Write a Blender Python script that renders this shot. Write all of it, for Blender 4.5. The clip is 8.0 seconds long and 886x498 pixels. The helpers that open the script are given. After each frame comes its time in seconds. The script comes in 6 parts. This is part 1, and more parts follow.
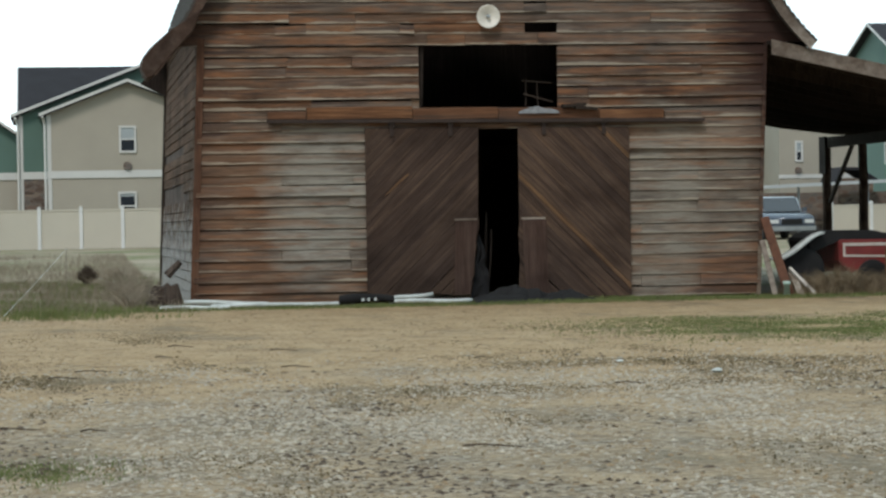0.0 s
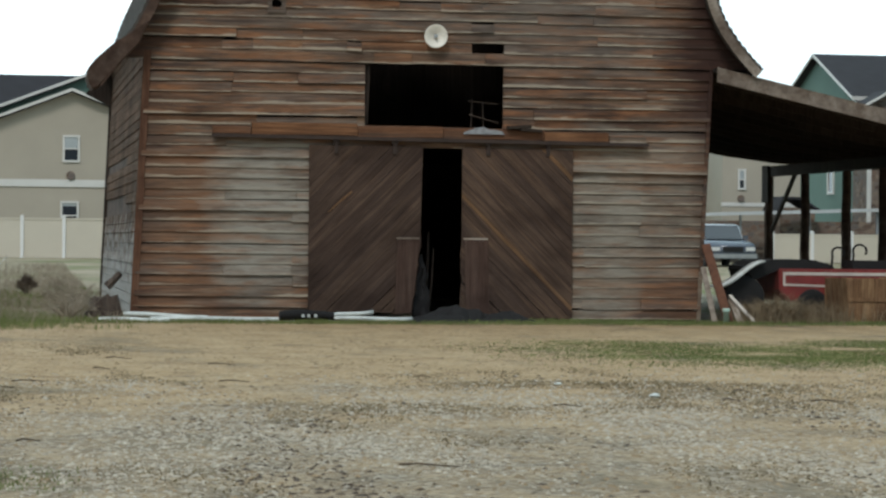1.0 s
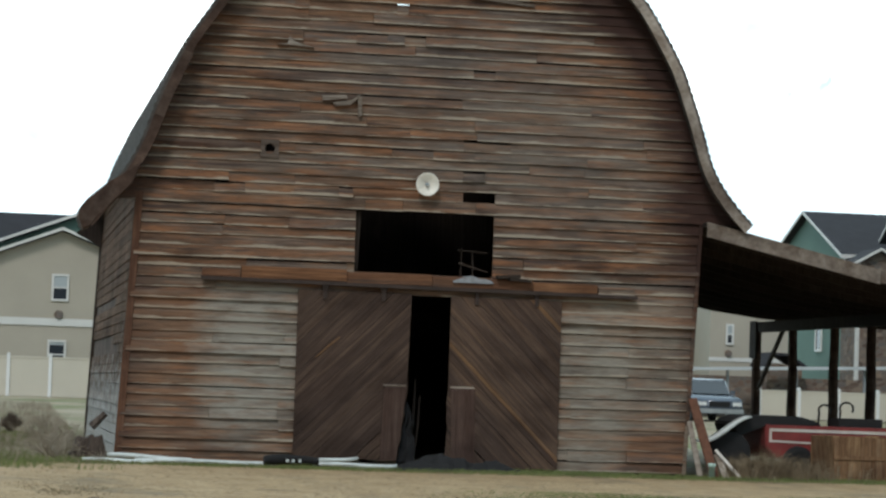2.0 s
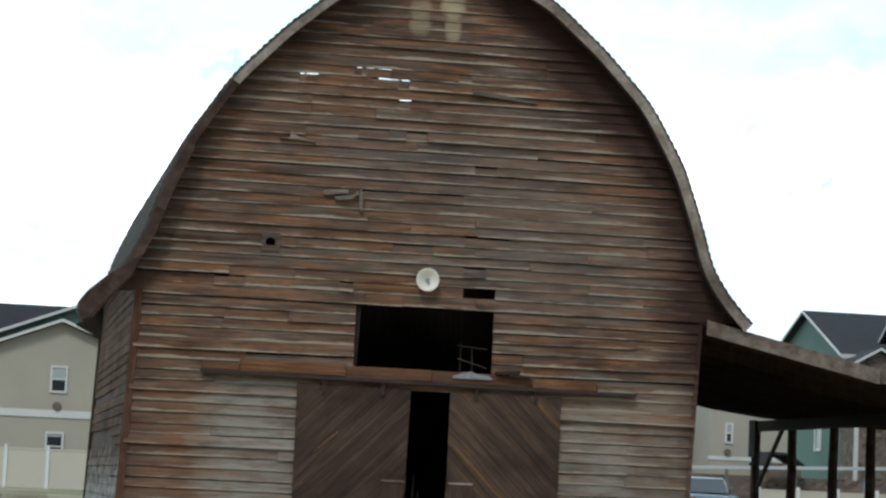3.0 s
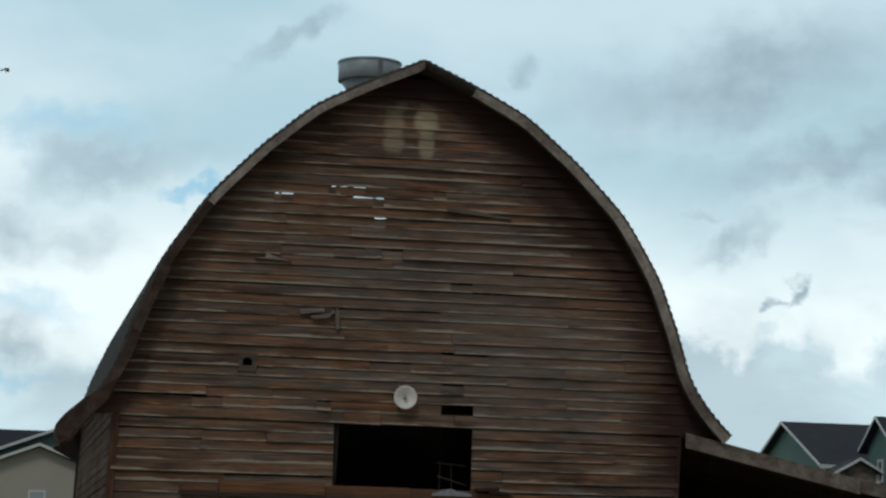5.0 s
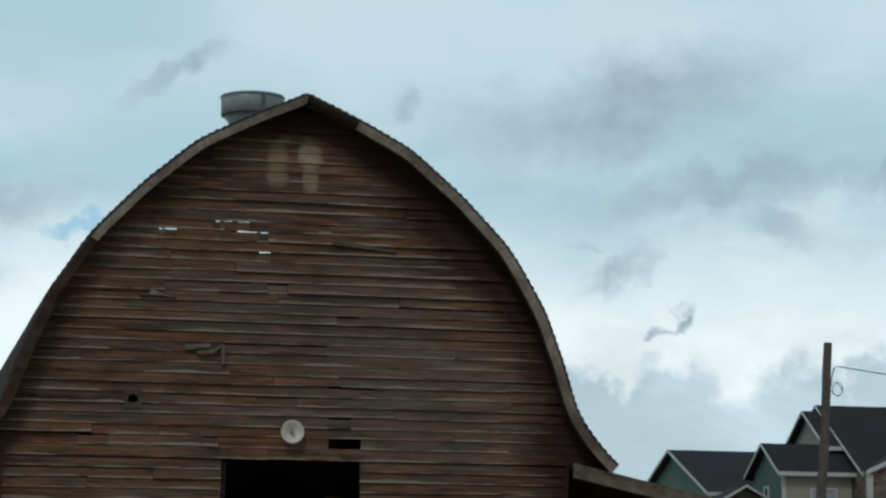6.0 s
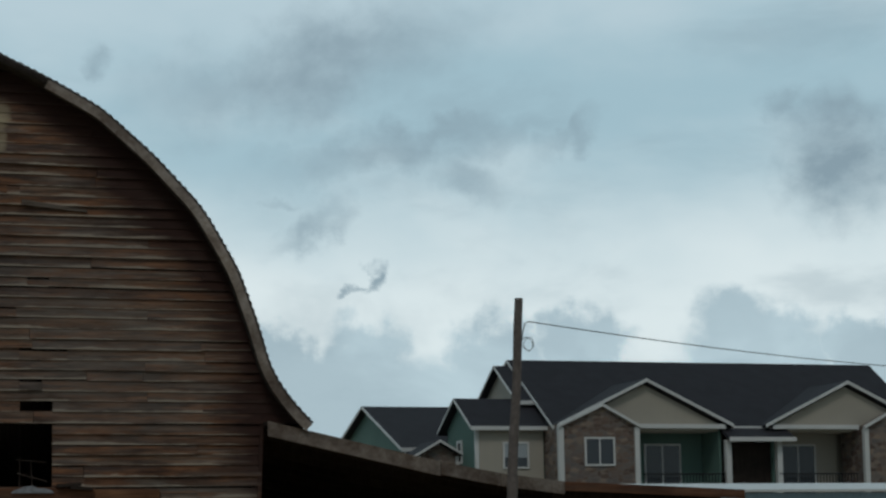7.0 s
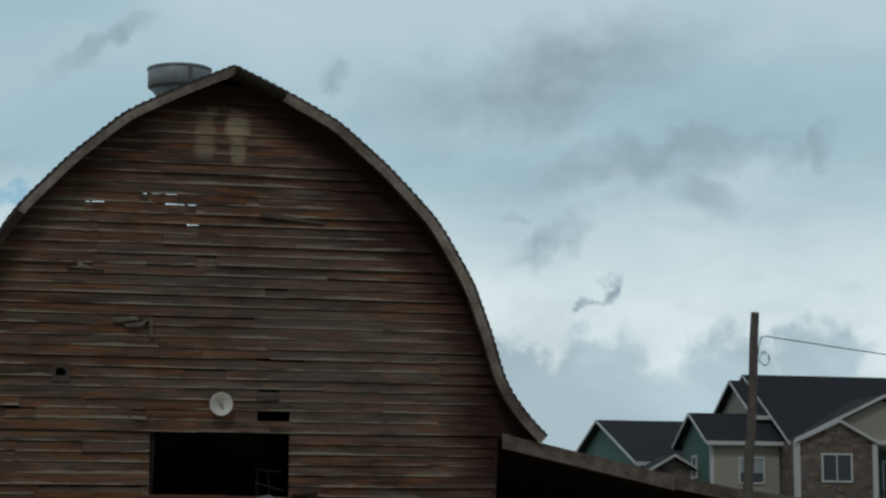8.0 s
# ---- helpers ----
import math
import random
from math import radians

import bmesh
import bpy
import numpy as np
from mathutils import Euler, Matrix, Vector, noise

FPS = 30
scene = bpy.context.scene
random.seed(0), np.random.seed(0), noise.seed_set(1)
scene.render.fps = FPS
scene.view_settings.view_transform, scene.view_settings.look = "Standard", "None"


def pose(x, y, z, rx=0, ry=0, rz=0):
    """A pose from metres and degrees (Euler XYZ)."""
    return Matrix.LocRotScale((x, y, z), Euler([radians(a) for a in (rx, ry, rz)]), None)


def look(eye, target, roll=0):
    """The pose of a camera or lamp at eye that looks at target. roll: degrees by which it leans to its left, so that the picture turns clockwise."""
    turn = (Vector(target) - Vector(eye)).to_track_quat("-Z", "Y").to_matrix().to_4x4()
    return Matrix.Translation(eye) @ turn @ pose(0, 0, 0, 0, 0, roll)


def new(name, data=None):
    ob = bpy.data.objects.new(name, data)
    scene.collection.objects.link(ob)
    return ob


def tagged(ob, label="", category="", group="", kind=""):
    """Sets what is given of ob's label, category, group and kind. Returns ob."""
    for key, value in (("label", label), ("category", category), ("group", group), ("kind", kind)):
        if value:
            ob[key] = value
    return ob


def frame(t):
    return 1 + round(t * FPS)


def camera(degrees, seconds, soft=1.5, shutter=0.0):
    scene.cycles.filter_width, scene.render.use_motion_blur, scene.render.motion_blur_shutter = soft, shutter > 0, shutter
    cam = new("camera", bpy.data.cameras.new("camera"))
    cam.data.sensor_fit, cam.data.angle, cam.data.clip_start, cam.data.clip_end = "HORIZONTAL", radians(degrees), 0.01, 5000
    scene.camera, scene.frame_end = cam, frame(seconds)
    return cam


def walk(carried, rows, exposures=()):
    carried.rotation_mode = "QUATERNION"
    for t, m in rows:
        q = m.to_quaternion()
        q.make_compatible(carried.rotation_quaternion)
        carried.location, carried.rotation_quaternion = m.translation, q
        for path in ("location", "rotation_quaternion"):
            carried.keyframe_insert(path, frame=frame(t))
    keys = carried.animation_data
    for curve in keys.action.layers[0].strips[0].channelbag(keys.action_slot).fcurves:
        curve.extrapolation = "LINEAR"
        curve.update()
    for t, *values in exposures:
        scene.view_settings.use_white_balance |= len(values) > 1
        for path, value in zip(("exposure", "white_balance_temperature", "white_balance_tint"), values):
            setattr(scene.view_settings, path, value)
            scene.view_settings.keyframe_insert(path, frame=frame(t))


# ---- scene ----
cam = camera(19.8, 8.0, soft=2.5)
PATH = [
    (0, (-7.5, -45.0, 1.45), (-0.751, -0.512, 0.960), -1.01),
    (0.2, (-7.5, -45.0, 1.45), (-0.368, -0.577, 0.586), -0.51),
    (0.5, (-7.5, -45.0, 1.45), (-0.080, -0.624, 0.621), -0.01),
    (0.7, (-7.5, -45.0, 1.45), (-0.107, -0.615, 0.916), 0.44),
    (1, (-7.5, -45.0, 1.45), (0.270, -0.676, 1.294), 0.55),
    (1.2, (-7.5, -45.0, 1.45), (0.201, -0.666, 1.893), 0.94),
    (1.4, (-7.5, -45.0, 1.45), (0.412, -0.708, 2.238), 1.30),
    (1.5, (-7.5, -45.0, 1.45), (0.394, -0.707, 2.376), 1.29),
    (1.6, (-7.5, -45.0, 1.45), (0.382, -0.711, 2.609), 1.31),
    (1.7, (-7.5, -45.0, 1.45), (0.373, -0.722, 3.019), 1.50),
    (2.8, (-7.5, -45.0, 1.45), (0.416, -0.850, 5.069), 2.29),
    (3, (-7.5, -45.0, 1.45), (0.322, -0.880, 5.606), 2.52),
    (3.5, (-7.5, -45.0, 1.45), (0.174, -0.934, 6.377), 2.69),
    (4, (-7.5, -45.0, 1.45), (0.171, -0.968, 6.683), 2.51),
    (4.5, (-7.5, -45.0, 1.45), (0.381, -1.085, 7.312), 2.31),
    (4.7, (-7.5, -45.0, 1.45), (0.355, -1.110, 7.532), 1.84),
    (5.8, (-7.5, -45.0, 1.45), (1.587, -1.412, 7.968), 0.77),
    (5.9, (-7.5, -45.0, 1.45), (1.939, -1.520, 8.184), 0.74),
    (6, (-7.5, -45.0, 1.45), (2.587, -1.681, 8.285), 0.36),
    (6.1, (-7.5, -45.0, 1.45), (3.222, -1.839, 8.320), 0.31),
    (6.3, (-7.5, -45.0, 1.45), (4.034, -2.001, 8.015), -0.61),
    (6.5, (-7.5, -45.0, 1.45), (4.969, -2.209, 7.648), -0.85),
    (6.6, (-7.5, -45.0, 1.45), (5.494, -2.348, 7.533), -0.45),
    (6.7, (-7.5, -45.0, 1.45), (6.092, -2.543, 7.586), -0.66),
    (6.8, (-7.5, -45.0, 1.45), (6.807, -2.753, 7.410), -0.90),
    (6.9, (-7.5, -45.0, 1.45), (7.438, -2.978, 7.454), -1.12),
    (7, (-7.5, -45.0, 1.45), (7.821, -3.125, 7.515), -1.10),
    (7.2, (-7.5, -45.0, 1.45), (8.021, -3.242, 7.802), -1.03),
    (7.4, (-7.5, -45.0, 1.45), (7.361, -2.974, 7.615), -1.09),
    (7.5, (-7.5, -45.0, 1.45), (6.799, -2.761, 7.481), -0.75),
    (7.7, (-7.5, -45.0, 1.45), (5.422, -2.324, 7.515), -0.43),
    (8, (-7.5, -45.0, 1.45), (3.840, -1.916, 7.787), -0.12),
]
walk(cam, [(t, look(eye, target, roll)) for t, eye, target, roll in PATH],
     [(0.0, 0.88, 6600, 12), (1.5, 0.88, 6520, 11), (3.0, 0.84, 6300, 11), (3.5, 0.80, 6300, 11), (4.0, 0.60, 6700, 11), (4.5, -0.27, 6350, 10), (5.8, -0.30, 6350, 10), (6.5, -0.60, 6300, 10), (8.0, -0.64, 6300, 10)])

# ---- world and sun ----
SUN_AZ, SUN_EL = radians(150), radians(48)
world = bpy.data.worlds.new("overcast_sky")
scene.world = world
world.use_nodes = True
wn, wl = world.node_tree.nodes, world.node_tree.links
wn.clear()


def wnode(kind, **kw):
    n = wn.new(kind)
    for k, v in kw.items():
        n.inputs[k].default_value = v
    return n


def build_sky():
    sky = wn.new("ShaderNodeTexSky")
    sky.sky_type = "NISHITA"
    sky.sun_disc = False
    sky.sun_elevation, sky.sun_rotation = SUN_EL, SUN_AZ
    tc = wn.new("ShaderNodeTexCoord").outputs["Generated"]

    def clouds(scale, detail, rough, distort, stretch, shift):
        mp = wn.new("ShaderNodeMapping")
        mp.inputs["Scale"].default_value, mp.inputs["Location"].default_value = stretch, shift
        wl.new(tc, mp.inputs["Vector"])
        n = wnode("ShaderNodeTexNoise", Scale=scale, Detail=detail, Roughness=rough, Distortion=distort)
        wl.new(mp.outputs[0], n.inputs["Vector"])
        return n.outputs["Fac"]

    def calc(op, a, b):
        x = wn.new("ShaderNodeMath")
        x.operation = op
        for k, v in enumerate((a, b)):
            if isinstance(v, (int, float)):
                x.inputs[k].default_value = v
            else:
                wl.new(v, x.inputs[k])
        return x.outputs[0]

    def scale_to(fac, lo, hi, a=0.0, c=1.0):
        x = wn.new("ShaderNodeMapRange")
        x.interpolation_type = "SMOOTHSTEP"
        for k, v in zip(range(1, 5), (lo, hi, a, c)):
            x.inputs[k].default_value = v
        wl.new(fac, x.inputs[0])
        return x.outputs[0]

    def mix(fac, a, c):
        x = wn.new("ShaderNodeMix")
        x.data_type = "RGBA"
        wl.new(fac, x.inputs["Factor"])
        for key, v in (("A", a), ("B", c)):
            if isinstance(v, tuple):
                x.inputs[key].default_value = (*v, 1)
            else:
                wl.new(v, x.inputs[key])
        return x.outputs["Result"]

    sep = wn.new("ShaderNodeSeparateXYZ")
    wl.new(tc, sep.inputs[0])
    high = sep.outputs[2]
    veil = clouds(6.0, 5, 0.5, 0.2, (1, 1, 2.0), (1.3, 0.2, 0.6))
    col = mix(scale_to(veil, 0.36, 0.64), (0.49, 0.70, 0.775), (0.66, 0.83, 0.885))
    glow = calc("SUBTRACT", high, calc("MULTIPLY", calc("SUBTRACT", veil, 0.5), 0.12))
    col = mix(scale_to(glow, 0.20, 0.115), col, (0.99, 1.10, 1.09))
    # bearing and height of each part of the sky, as angles
    bearing = calc("MULTIPLY", calc("ARCTAN2", sep.outputs[0], sep.outputs[1]), 44.92)
    height = calc("MULTIPLY", calc("ARCSINE", high, 0.0), 44.92)
    at = wn.new("ShaderNodeCombineXYZ")
    wl.new(bearing, at.inputs[0])
    wl.new(height, at.inputs[1])

    def warped(scale, detail, amount, start):
        n = wnode("ShaderNodeTexNoise", Scale=scale, Detail=detail, Roughness=0.6)
        wl.new(at.outputs[0], n.inputs["Vector"])
        v = wn.new("ShaderNodeVectorMath")
        v.operation = "MULTIPLY_ADD"
        v.inputs[1].default_value = (amount, amount, 0)
        wl.new(n.outputs["Color"], v.inputs[0])
        wl.new(start, v.inputs[2])
        shift = wn.new("ShaderNodeVectorMath")
        shift.operation = "SUBTRACT"
        shift.inputs[1].default_value = (amount / 2, amount / 2, 0)
        wl.new(v.outputs[0], shift.inputs[0])
        return shift.outputs[0]

    torn = warped(0.7, 2, 1.3, warped(2.2, 6, 0.85, at.outputs[0]))

    def puff(u, v, a, b, turn, k, hard=0.0):
        """One cloud: its bearing and height, half length and width, slant, density and how sharp its rim is."""
        mp = wn.new("ShaderNodeMapping")
        mp.vector_type = "TEXTURE"
        mp.inputs["Location"].default_value = (u, v, 0)
        mp.inputs["Rotation"].default_value = (0, 0, radians(turn))
        mp.inputs["Scale"].default_value = (a, b, 1)
        wl.new(torn, mp.inputs["Vector"])
        d = wn.new("ShaderNodeVectorMath")
        d.operation = "LENGTH"
        wl.new(mp.outputs[0], d.inputs[0])
        return scale_to(d.outputs["Value"], 1.35, hard, 0.0, k)

    def gather(rows, dense=1.0):
        total = None
        for u, v, a, b, turn, k, *hard in rows:
            f = puff(u, v, a, b, turn, k * dense, *hard)
            total = f if total is None else calc("MAXIMUM", total, f)
        return total

    heap = clouds(9.0, 6, 0.55, 0.3, (1, 1, 2.6), (4.2, 1.1, 0.35))
    wisps = scale_to(heap, 0.50, 0.68, 0.0, 0.30)
    # a bank of fair-weather cloud over the far horizon, with a bumpy top
    bank = clouds(19.0, 7, 0.55, 0.1, (1, 1, 1.0), (2.7, 0.3, 5.1))
    edge = calc("SUBTRACT", calc("ADD", calc("MULTIPLY", bank, 0.05), 0.0725), high)
    body = mix(scale_to(clouds(11.0, 6, 0.5, 0.3, (1, 1, 1.4), (8.1, 2.0, 0.0)), 0.38, 0.62), (0.47, 0.625, 0.69), (0.66, 0.85, 0.91))
    lump = gather([(12.75, 4.2, 0.55, 0.55, 10, 1, 0.75), (14.25, 4.0, 0.95, 0.75, -10, 1, 0.8), (16.6, 4.1, 0.9, 0.75, 20, 1, 0.8), (18.2, 4.2, 0.8, 0.7, 0, 1, 0.8), (21.3, 4.2, 1.25, 0.75, -12, 1, 0.8), (23.2, 4.0, 0.9, 0.6, 0, 1, 0.8), (1.0, 3.4, 0.9, 0.5, 0, 0.8, 0.6)])
    low = calc("MAXIMUM", scale_to(edge, -0.002, 0.011), lump)
    col = mix(calc("MULTIPLY", low, 0.85), col, body)
    # white heads, gaps of blue, and torn grey clouds above the bank
    col = mix(gather([(0.3, 7.4, 0.7, 0.5, 0, 0.45, 0.3), (2.3, 5.6, 0.6, 0.4, 0, 0.35, 0.3), (-1.5, 6.2, 1.0, 0.6, 0, 0.6, 0.3)]), col, (0.95, 1.06, 1.08))
    col = mix(gather([(3.8, 7.1, 0.75, 0.16, 0, 0.6, 0.2), (1.4, 8.15, 1.6, 0.35, 5, 0.4), (0.9, 4.9, 1.3, 0.3, 0, 0.4), (0.6, 3.75, 1.0, 0.2, 0, 0.35), (-2.0, 7.6, 1.2, 0.3, 0, 0.35)]), col, (0.22, 0.56, 0.78))
    grey = gather([
        (5.35, 9.72, 1.0, 0.26, 30, 0.62, 0.1), (9.65, 9.45, 0.4, 0.3, -50, 0.4), (13.5, 9.3, 3.3, 1.0, 14, 0.6), (12.6, 8.6, 1.2, 0.4, 20, 0.35), (15.6, 9.8, 1.6, 0.6, 20, 0.3),
        (15.2, 7.85, 2.9, 0.5, 8, 0.52), (16.2, 7.25, 0.95, 0.5, -15, 0.42, 0.1), (18.0, 8.0, 0.8, 0.32, 30, 0.42), (14.1, 7.55, 0.9, 0.35, 0, 0.4), (13.35, 6.45, 1.0, 0.36, 40, 0.6, 0.1),
        (14.45, 5.55, 0.17, 0.34, -10, 0.62, 0.2), (14.15, 5.3, 0.22, 0.12, 8, 0.6, 0.1), (12.85, 6.98, 0.5, 0.16, 0, 0.42), (22.9, 7.4, 1.25, 1.1, -40, 0.75, 0.2), (21.9, 8.3, 0.6, 0.35, -50, 0.45),
        (2.2, 7.5, 1.9, 0.5, 12, 0.42), (0.8, 4.4, 0.7, 0.45, 0, 0.5), (0.4, 6.2, 1.0, 0.7, 0, 0.48), (1.7, 6.2, 1.2, 0.4, 0, 0.34), (26.5, 8.0, 2.0, 0.7, 15, 0.5), (-4.0, 8.2, 2.0, 0.7, 15, 0.45)], 1.3)
    inner = clouds(30.0, 5, 0.6, 0.3, (1, 1, 1.5), (3.3, 0.4, 1.2))
    grey = calc("MULTIPLY", calc("MAXIMUM", grey, wisps), scale_to(inner, 0.3, 0.62, 0.65, 1.12))
    col = mix(grey, col, (0.335, 0.455, 0.515))
    # the cloud cover thins, and so brightens, towards the far side of the barn
    bright = calc("MULTIPLY", scale_to(sep.outputs[1], -0.5, 0.9, 0.46, 1.24), scale_to(high, 0.95, 0.25, 0.85, 1.0))
    bg_sky, bg_cloud = wnode("ShaderNodeBackground", Strength=0.05), wn.new("ShaderNodeBackground")
    wl.new(sky.outputs[0], bg_sky.inputs["Color"])
    wl.new(col, bg_cloud.inputs["Color"])
    wl.new(bright, bg_cloud.inputs["Strength"])
    add = wn.new("ShaderNodeMixShader")
    add.inputs[0].default_value = 0.12
    wl.new(bg_cloud.outputs[0], add.inputs[1])
    wl.new(bg_sky.outputs[0], add.inputs[2])
    out = wn.new("ShaderNodeOutputWorld")
    wl.new(add.outputs[0], out.inputs[0])


build_sky()
sun = new("sun", bpy.data.lights.new("sun", "SUN"))
sun.data.energy, sun.data.angle, sun.data.color = 0.8, radians(14), (1.0, 0.96, 0.9)
sun.matrix_world = look((-14, -30, 40), (0, 0, 3))


# ---- materials ----
def material(name, rough=0.8, metal=0.0):
    m = bpy.data.materials.new(name)
    m.use_nodes = True
    nt = m.node_tree
    b = nt.nodes["Principled BSDF"]
    b.inputs["Roughness"].default_value, b.inputs["Metallic"].default_value = rough, metal
    return m, nt.nodes, nt.links, b


def ramp(n, l, fac, stops):
    r = n.new("ShaderNodeValToRGB")
    e = r.color_ramp.elements
    e[0].position, e[0].color = stops[0][0], (*stops[0][1], 1)
    e[1].position, e[1].color = stops[-1][0], (*stops[-1][1], 1)
    for p, c in stops[1:-1]:
        e.new(p).color = (*c, 1)
    l.new(fac, r.inputs["Fac"])
    return r.outputs["Color"]


def noise_tex(n, l, vec, scale, detail=4, rough=0.55, stretch=None):
    t = n.new("ShaderNodeTexNoise")
    t.inputs["Scale"].default_value, t.inputs["Detail"].default_value, t.inputs["Roughness"].default_value = scale, detail, rough
    if stretch:
        mp = n.new("ShaderNodeMapping")
        mp.inputs["Scale"].default_value = stretch
        l.new(vec, mp.inputs["Vector"])
        vec = mp.outputs[0]
    l.new(vec, t.inputs["Vector"])
    return t.outputs["Fac"]


def mixc(n, l, fac, a, b, mode="MIX"):
    x = n.new("ShaderNodeMix")
    x.data_type, x.blend_type = "RGBA", mode
    for key, v in (("Factor", fac), ("A", a), ("B", b)):
        sock = x.inputs[key]
        if isinstance(v, (int, float)):
            sock.default_value = v
        elif isinstance(v, tuple):
            sock.default_value = (*v, 1)
        else:
            l.new(v, sock)
    return x.outputs["Result"]


def math_node(n, l, op, a, b):
    x = n.new("ShaderNodeMath")
    x.operation = op
    for i, v in enumerate((a, b)):
        if isinstance(v, (int, float)):
            x.inputs[i].default_value = v
        else:
            l.new(v, x.inputs[i])
    return x.outputs[0]


def bump(n, l, b, height, strength=0.4, dist=0.01):
    u = n.new("ShaderNodeBump")
    u.inputs["Strength"].default_value, u.inputs["Distance"].default_value = strength, dist
    l.new(height, u.inputs["Height"])
    l.new(u.outputs[0], b.inputs["Normal"])


def plain(name, color, rough=0.7, metal=0.0, vary=0.25, scale=3.0, grain=60.0):
    """A surface of one paint or material, with stains and a fine grain."""
    m, n, l, b = material(name, rough, metal)
    tc = n.new("ShaderNodeTexCoord").outputs["Object"]
    stain, fine = noise_tex(n, l, tc, scale, 5), noise_tex(n, l, tc, grain, 3)
    lo, hi = tuple(c * (1 - vary) for c in color), tuple(min(1, c * (1 + vary)) for c in color)
    c = ramp(n, l, stain, [(0.3, lo), (0.7, hi)])
    c = mixc(n, l, 0.25, c, ramp(n, l, fine, [(0.3, lo), (0.7, hi)]))
    l.new(c, b.inputs["Base Color"])
    bump(n, l, b, fine, 0.25, 0.004)
    return m


def wood(name, tones, along="x", bleached=(0.30, 0.285, 0.26), wear=0.5, patches=False, rough=0.9, lapped=False):
    """Weathered boards: a tone for each board, grain along it, dark streaks and bleached, orange or dark places."""
    m, n, l, b = material(name, rough)
    b.inputs["Specular IOR Level"].default_value = 0.3
    geo = n.new("ShaderNodeNewGeometry").outputs["Position"]
    info = n.new("ShaderNodeObjectInfo").outputs["Random"]
    ext = {"x": (0.5, 8, 14), "y": (8, 0.12, 14), "z": (14, 8, 0.5), "d": (1.6, 1.6, 1.6), "up": (0.5, 8, 14), "down": (0.5, 8, 14)}[along]
    off = n.new("ShaderNodeVectorMath")
    off.operation = "ADD"
    comb = n.new("ShaderNodeCombineXYZ")
    l.new(math_node(n, l, "MULTIPLY", info, 37.0), comb.inputs[0])
    l.new(math_node(n, l, "MULTIPLY", info, 11.0), comb.inputs[1])
    l.new(geo, off.inputs[0])
    l.new(comb.outputs[0], off.inputs[1])
    vec = off.outputs[0]
    if along in ("up", "down"):
        turn = n.new("ShaderNodeMapping")
        turn.inputs["Rotation"].default_value = (0, radians(45 if along == "up" else -45), 0)
        l.new(vec, turn.inputs["Vector"])
        vec = turn.outputs[0]
    tone = ramp(n, l, info, tones)
    grain = noise_tex(n, l, vec, 2.2, 6, 0.62, ext)
    fine = noise_tex(n, l, vec, 9.0, 5, 0.65, ext)
    streak = noise_tex(n, l, vec, 0.9, 5, 0.6, ext)
    c = mixc(n, l, ramp(n, l, grain, [(0.36, (0, 0, 0)), (0.66, (1, 1, 1))]), mixc(n, l, 1.0, tone, (0.52, 0.46, 0.42), "MULTIPLY"), tone)
    c = mixc(n, l, ramp(n, l, streak, [(0.52, (0, 0, 0)), (0.72, (wear, wear, wear))]), c, bleached)
    blot = noise_tex(n, l, geo, 0.55, 5, 0.6, (1, 1, 1.6))
    c = mixc(n, l, 1.0, c, ramp(n, l, blot, [(0.33, (0.52, 0.46, 0.43)), (0.5, (0.95, 0.92, 0.9)), (0.66, (1.22, 1.17, 1.12))]), "MULTIPLY")
    if lapped:
        low = n.new("ShaderNodeSeparateXYZ")
        l.new(n.new("ShaderNodeTexCoord").outputs["Generated"], low.inputs[0])
        ashen = noise_tex(n, l, vec, 0.6, 4, 0.6, (0.6, 2, 3))
        c = mixc(n, l, ramp(n, l, ashen, [(0.50, (0, 0, 0)), (0.68, (0.6, 0.6, 0.6))]), c, (0.165, 0.15, 0.138))
        rust = noise_tex(n, l, vec, 1.1, 5, 0.62, (0.7, 5, 6))
        c = mixc(n, l, ramp(n, l, rust, [(0.47, (0, 0, 0)), (0.64, (0.85, 0.85, 0.85))]), c, (0.26, 0.122, 0.06))
        mottle = noise_tex(n, l, vec, 2.6, 6, 0.7, (0.45, 1, 4.0))
        c = mixc(n, l, 1.0, c, ramp(n, l, mottle, [(0.32, (0.50, 0.46, 0.44)), (0.5, (0.86, 0.83, 0.82)), (0.68, (1.2, 1.15, 1.1))]), "MULTIPLY")
        dark = noise_tex(n, l, vec, 1.4, 5, 0.65, (0.45, 6, 12))
        c = mixc(n, l, ramp(n, l, dark, [(0.54, (0, 0, 0)), (0.64, (0.9, 0.9, 0.9))]), c, (0.055, 0.038, 0.033))
        worn = noise_tex(n, l, vec, 0.9, 6, 0.68, (0.6, 2, 3))
        edge = math_node(n, l, "ADD", low.outputs[2], math_node(n, l, "MULTIPLY", math_node(n, l, "SUBTRACT", worn, 0.5), 1.5))
        c = mixc(n, l, ramp(n, l, edge, [(0.05, (0.75, 0.75, 0.75)), (0.16, (0, 0, 0))]), c, (0.39, 0.335, 0.265))
    if patches:
        c = patches(n, l, c, geo, info)
    c = mixc(n, l, 1.0, c, ramp(n, l, fine, [(0.3, (0.72, 0.7, 0.68)), (0.6, (1.05, 1.05, 1.05))]), "MULTIPLY")
    l.new(c, b.inputs["Base Color"])
    h = math_node(n, l, "ADD", grain, math_node(n, l, "MULTIPLY", fine, 0.5))
    bump(n, l, b, h, 0.55, 0.012)
    return m


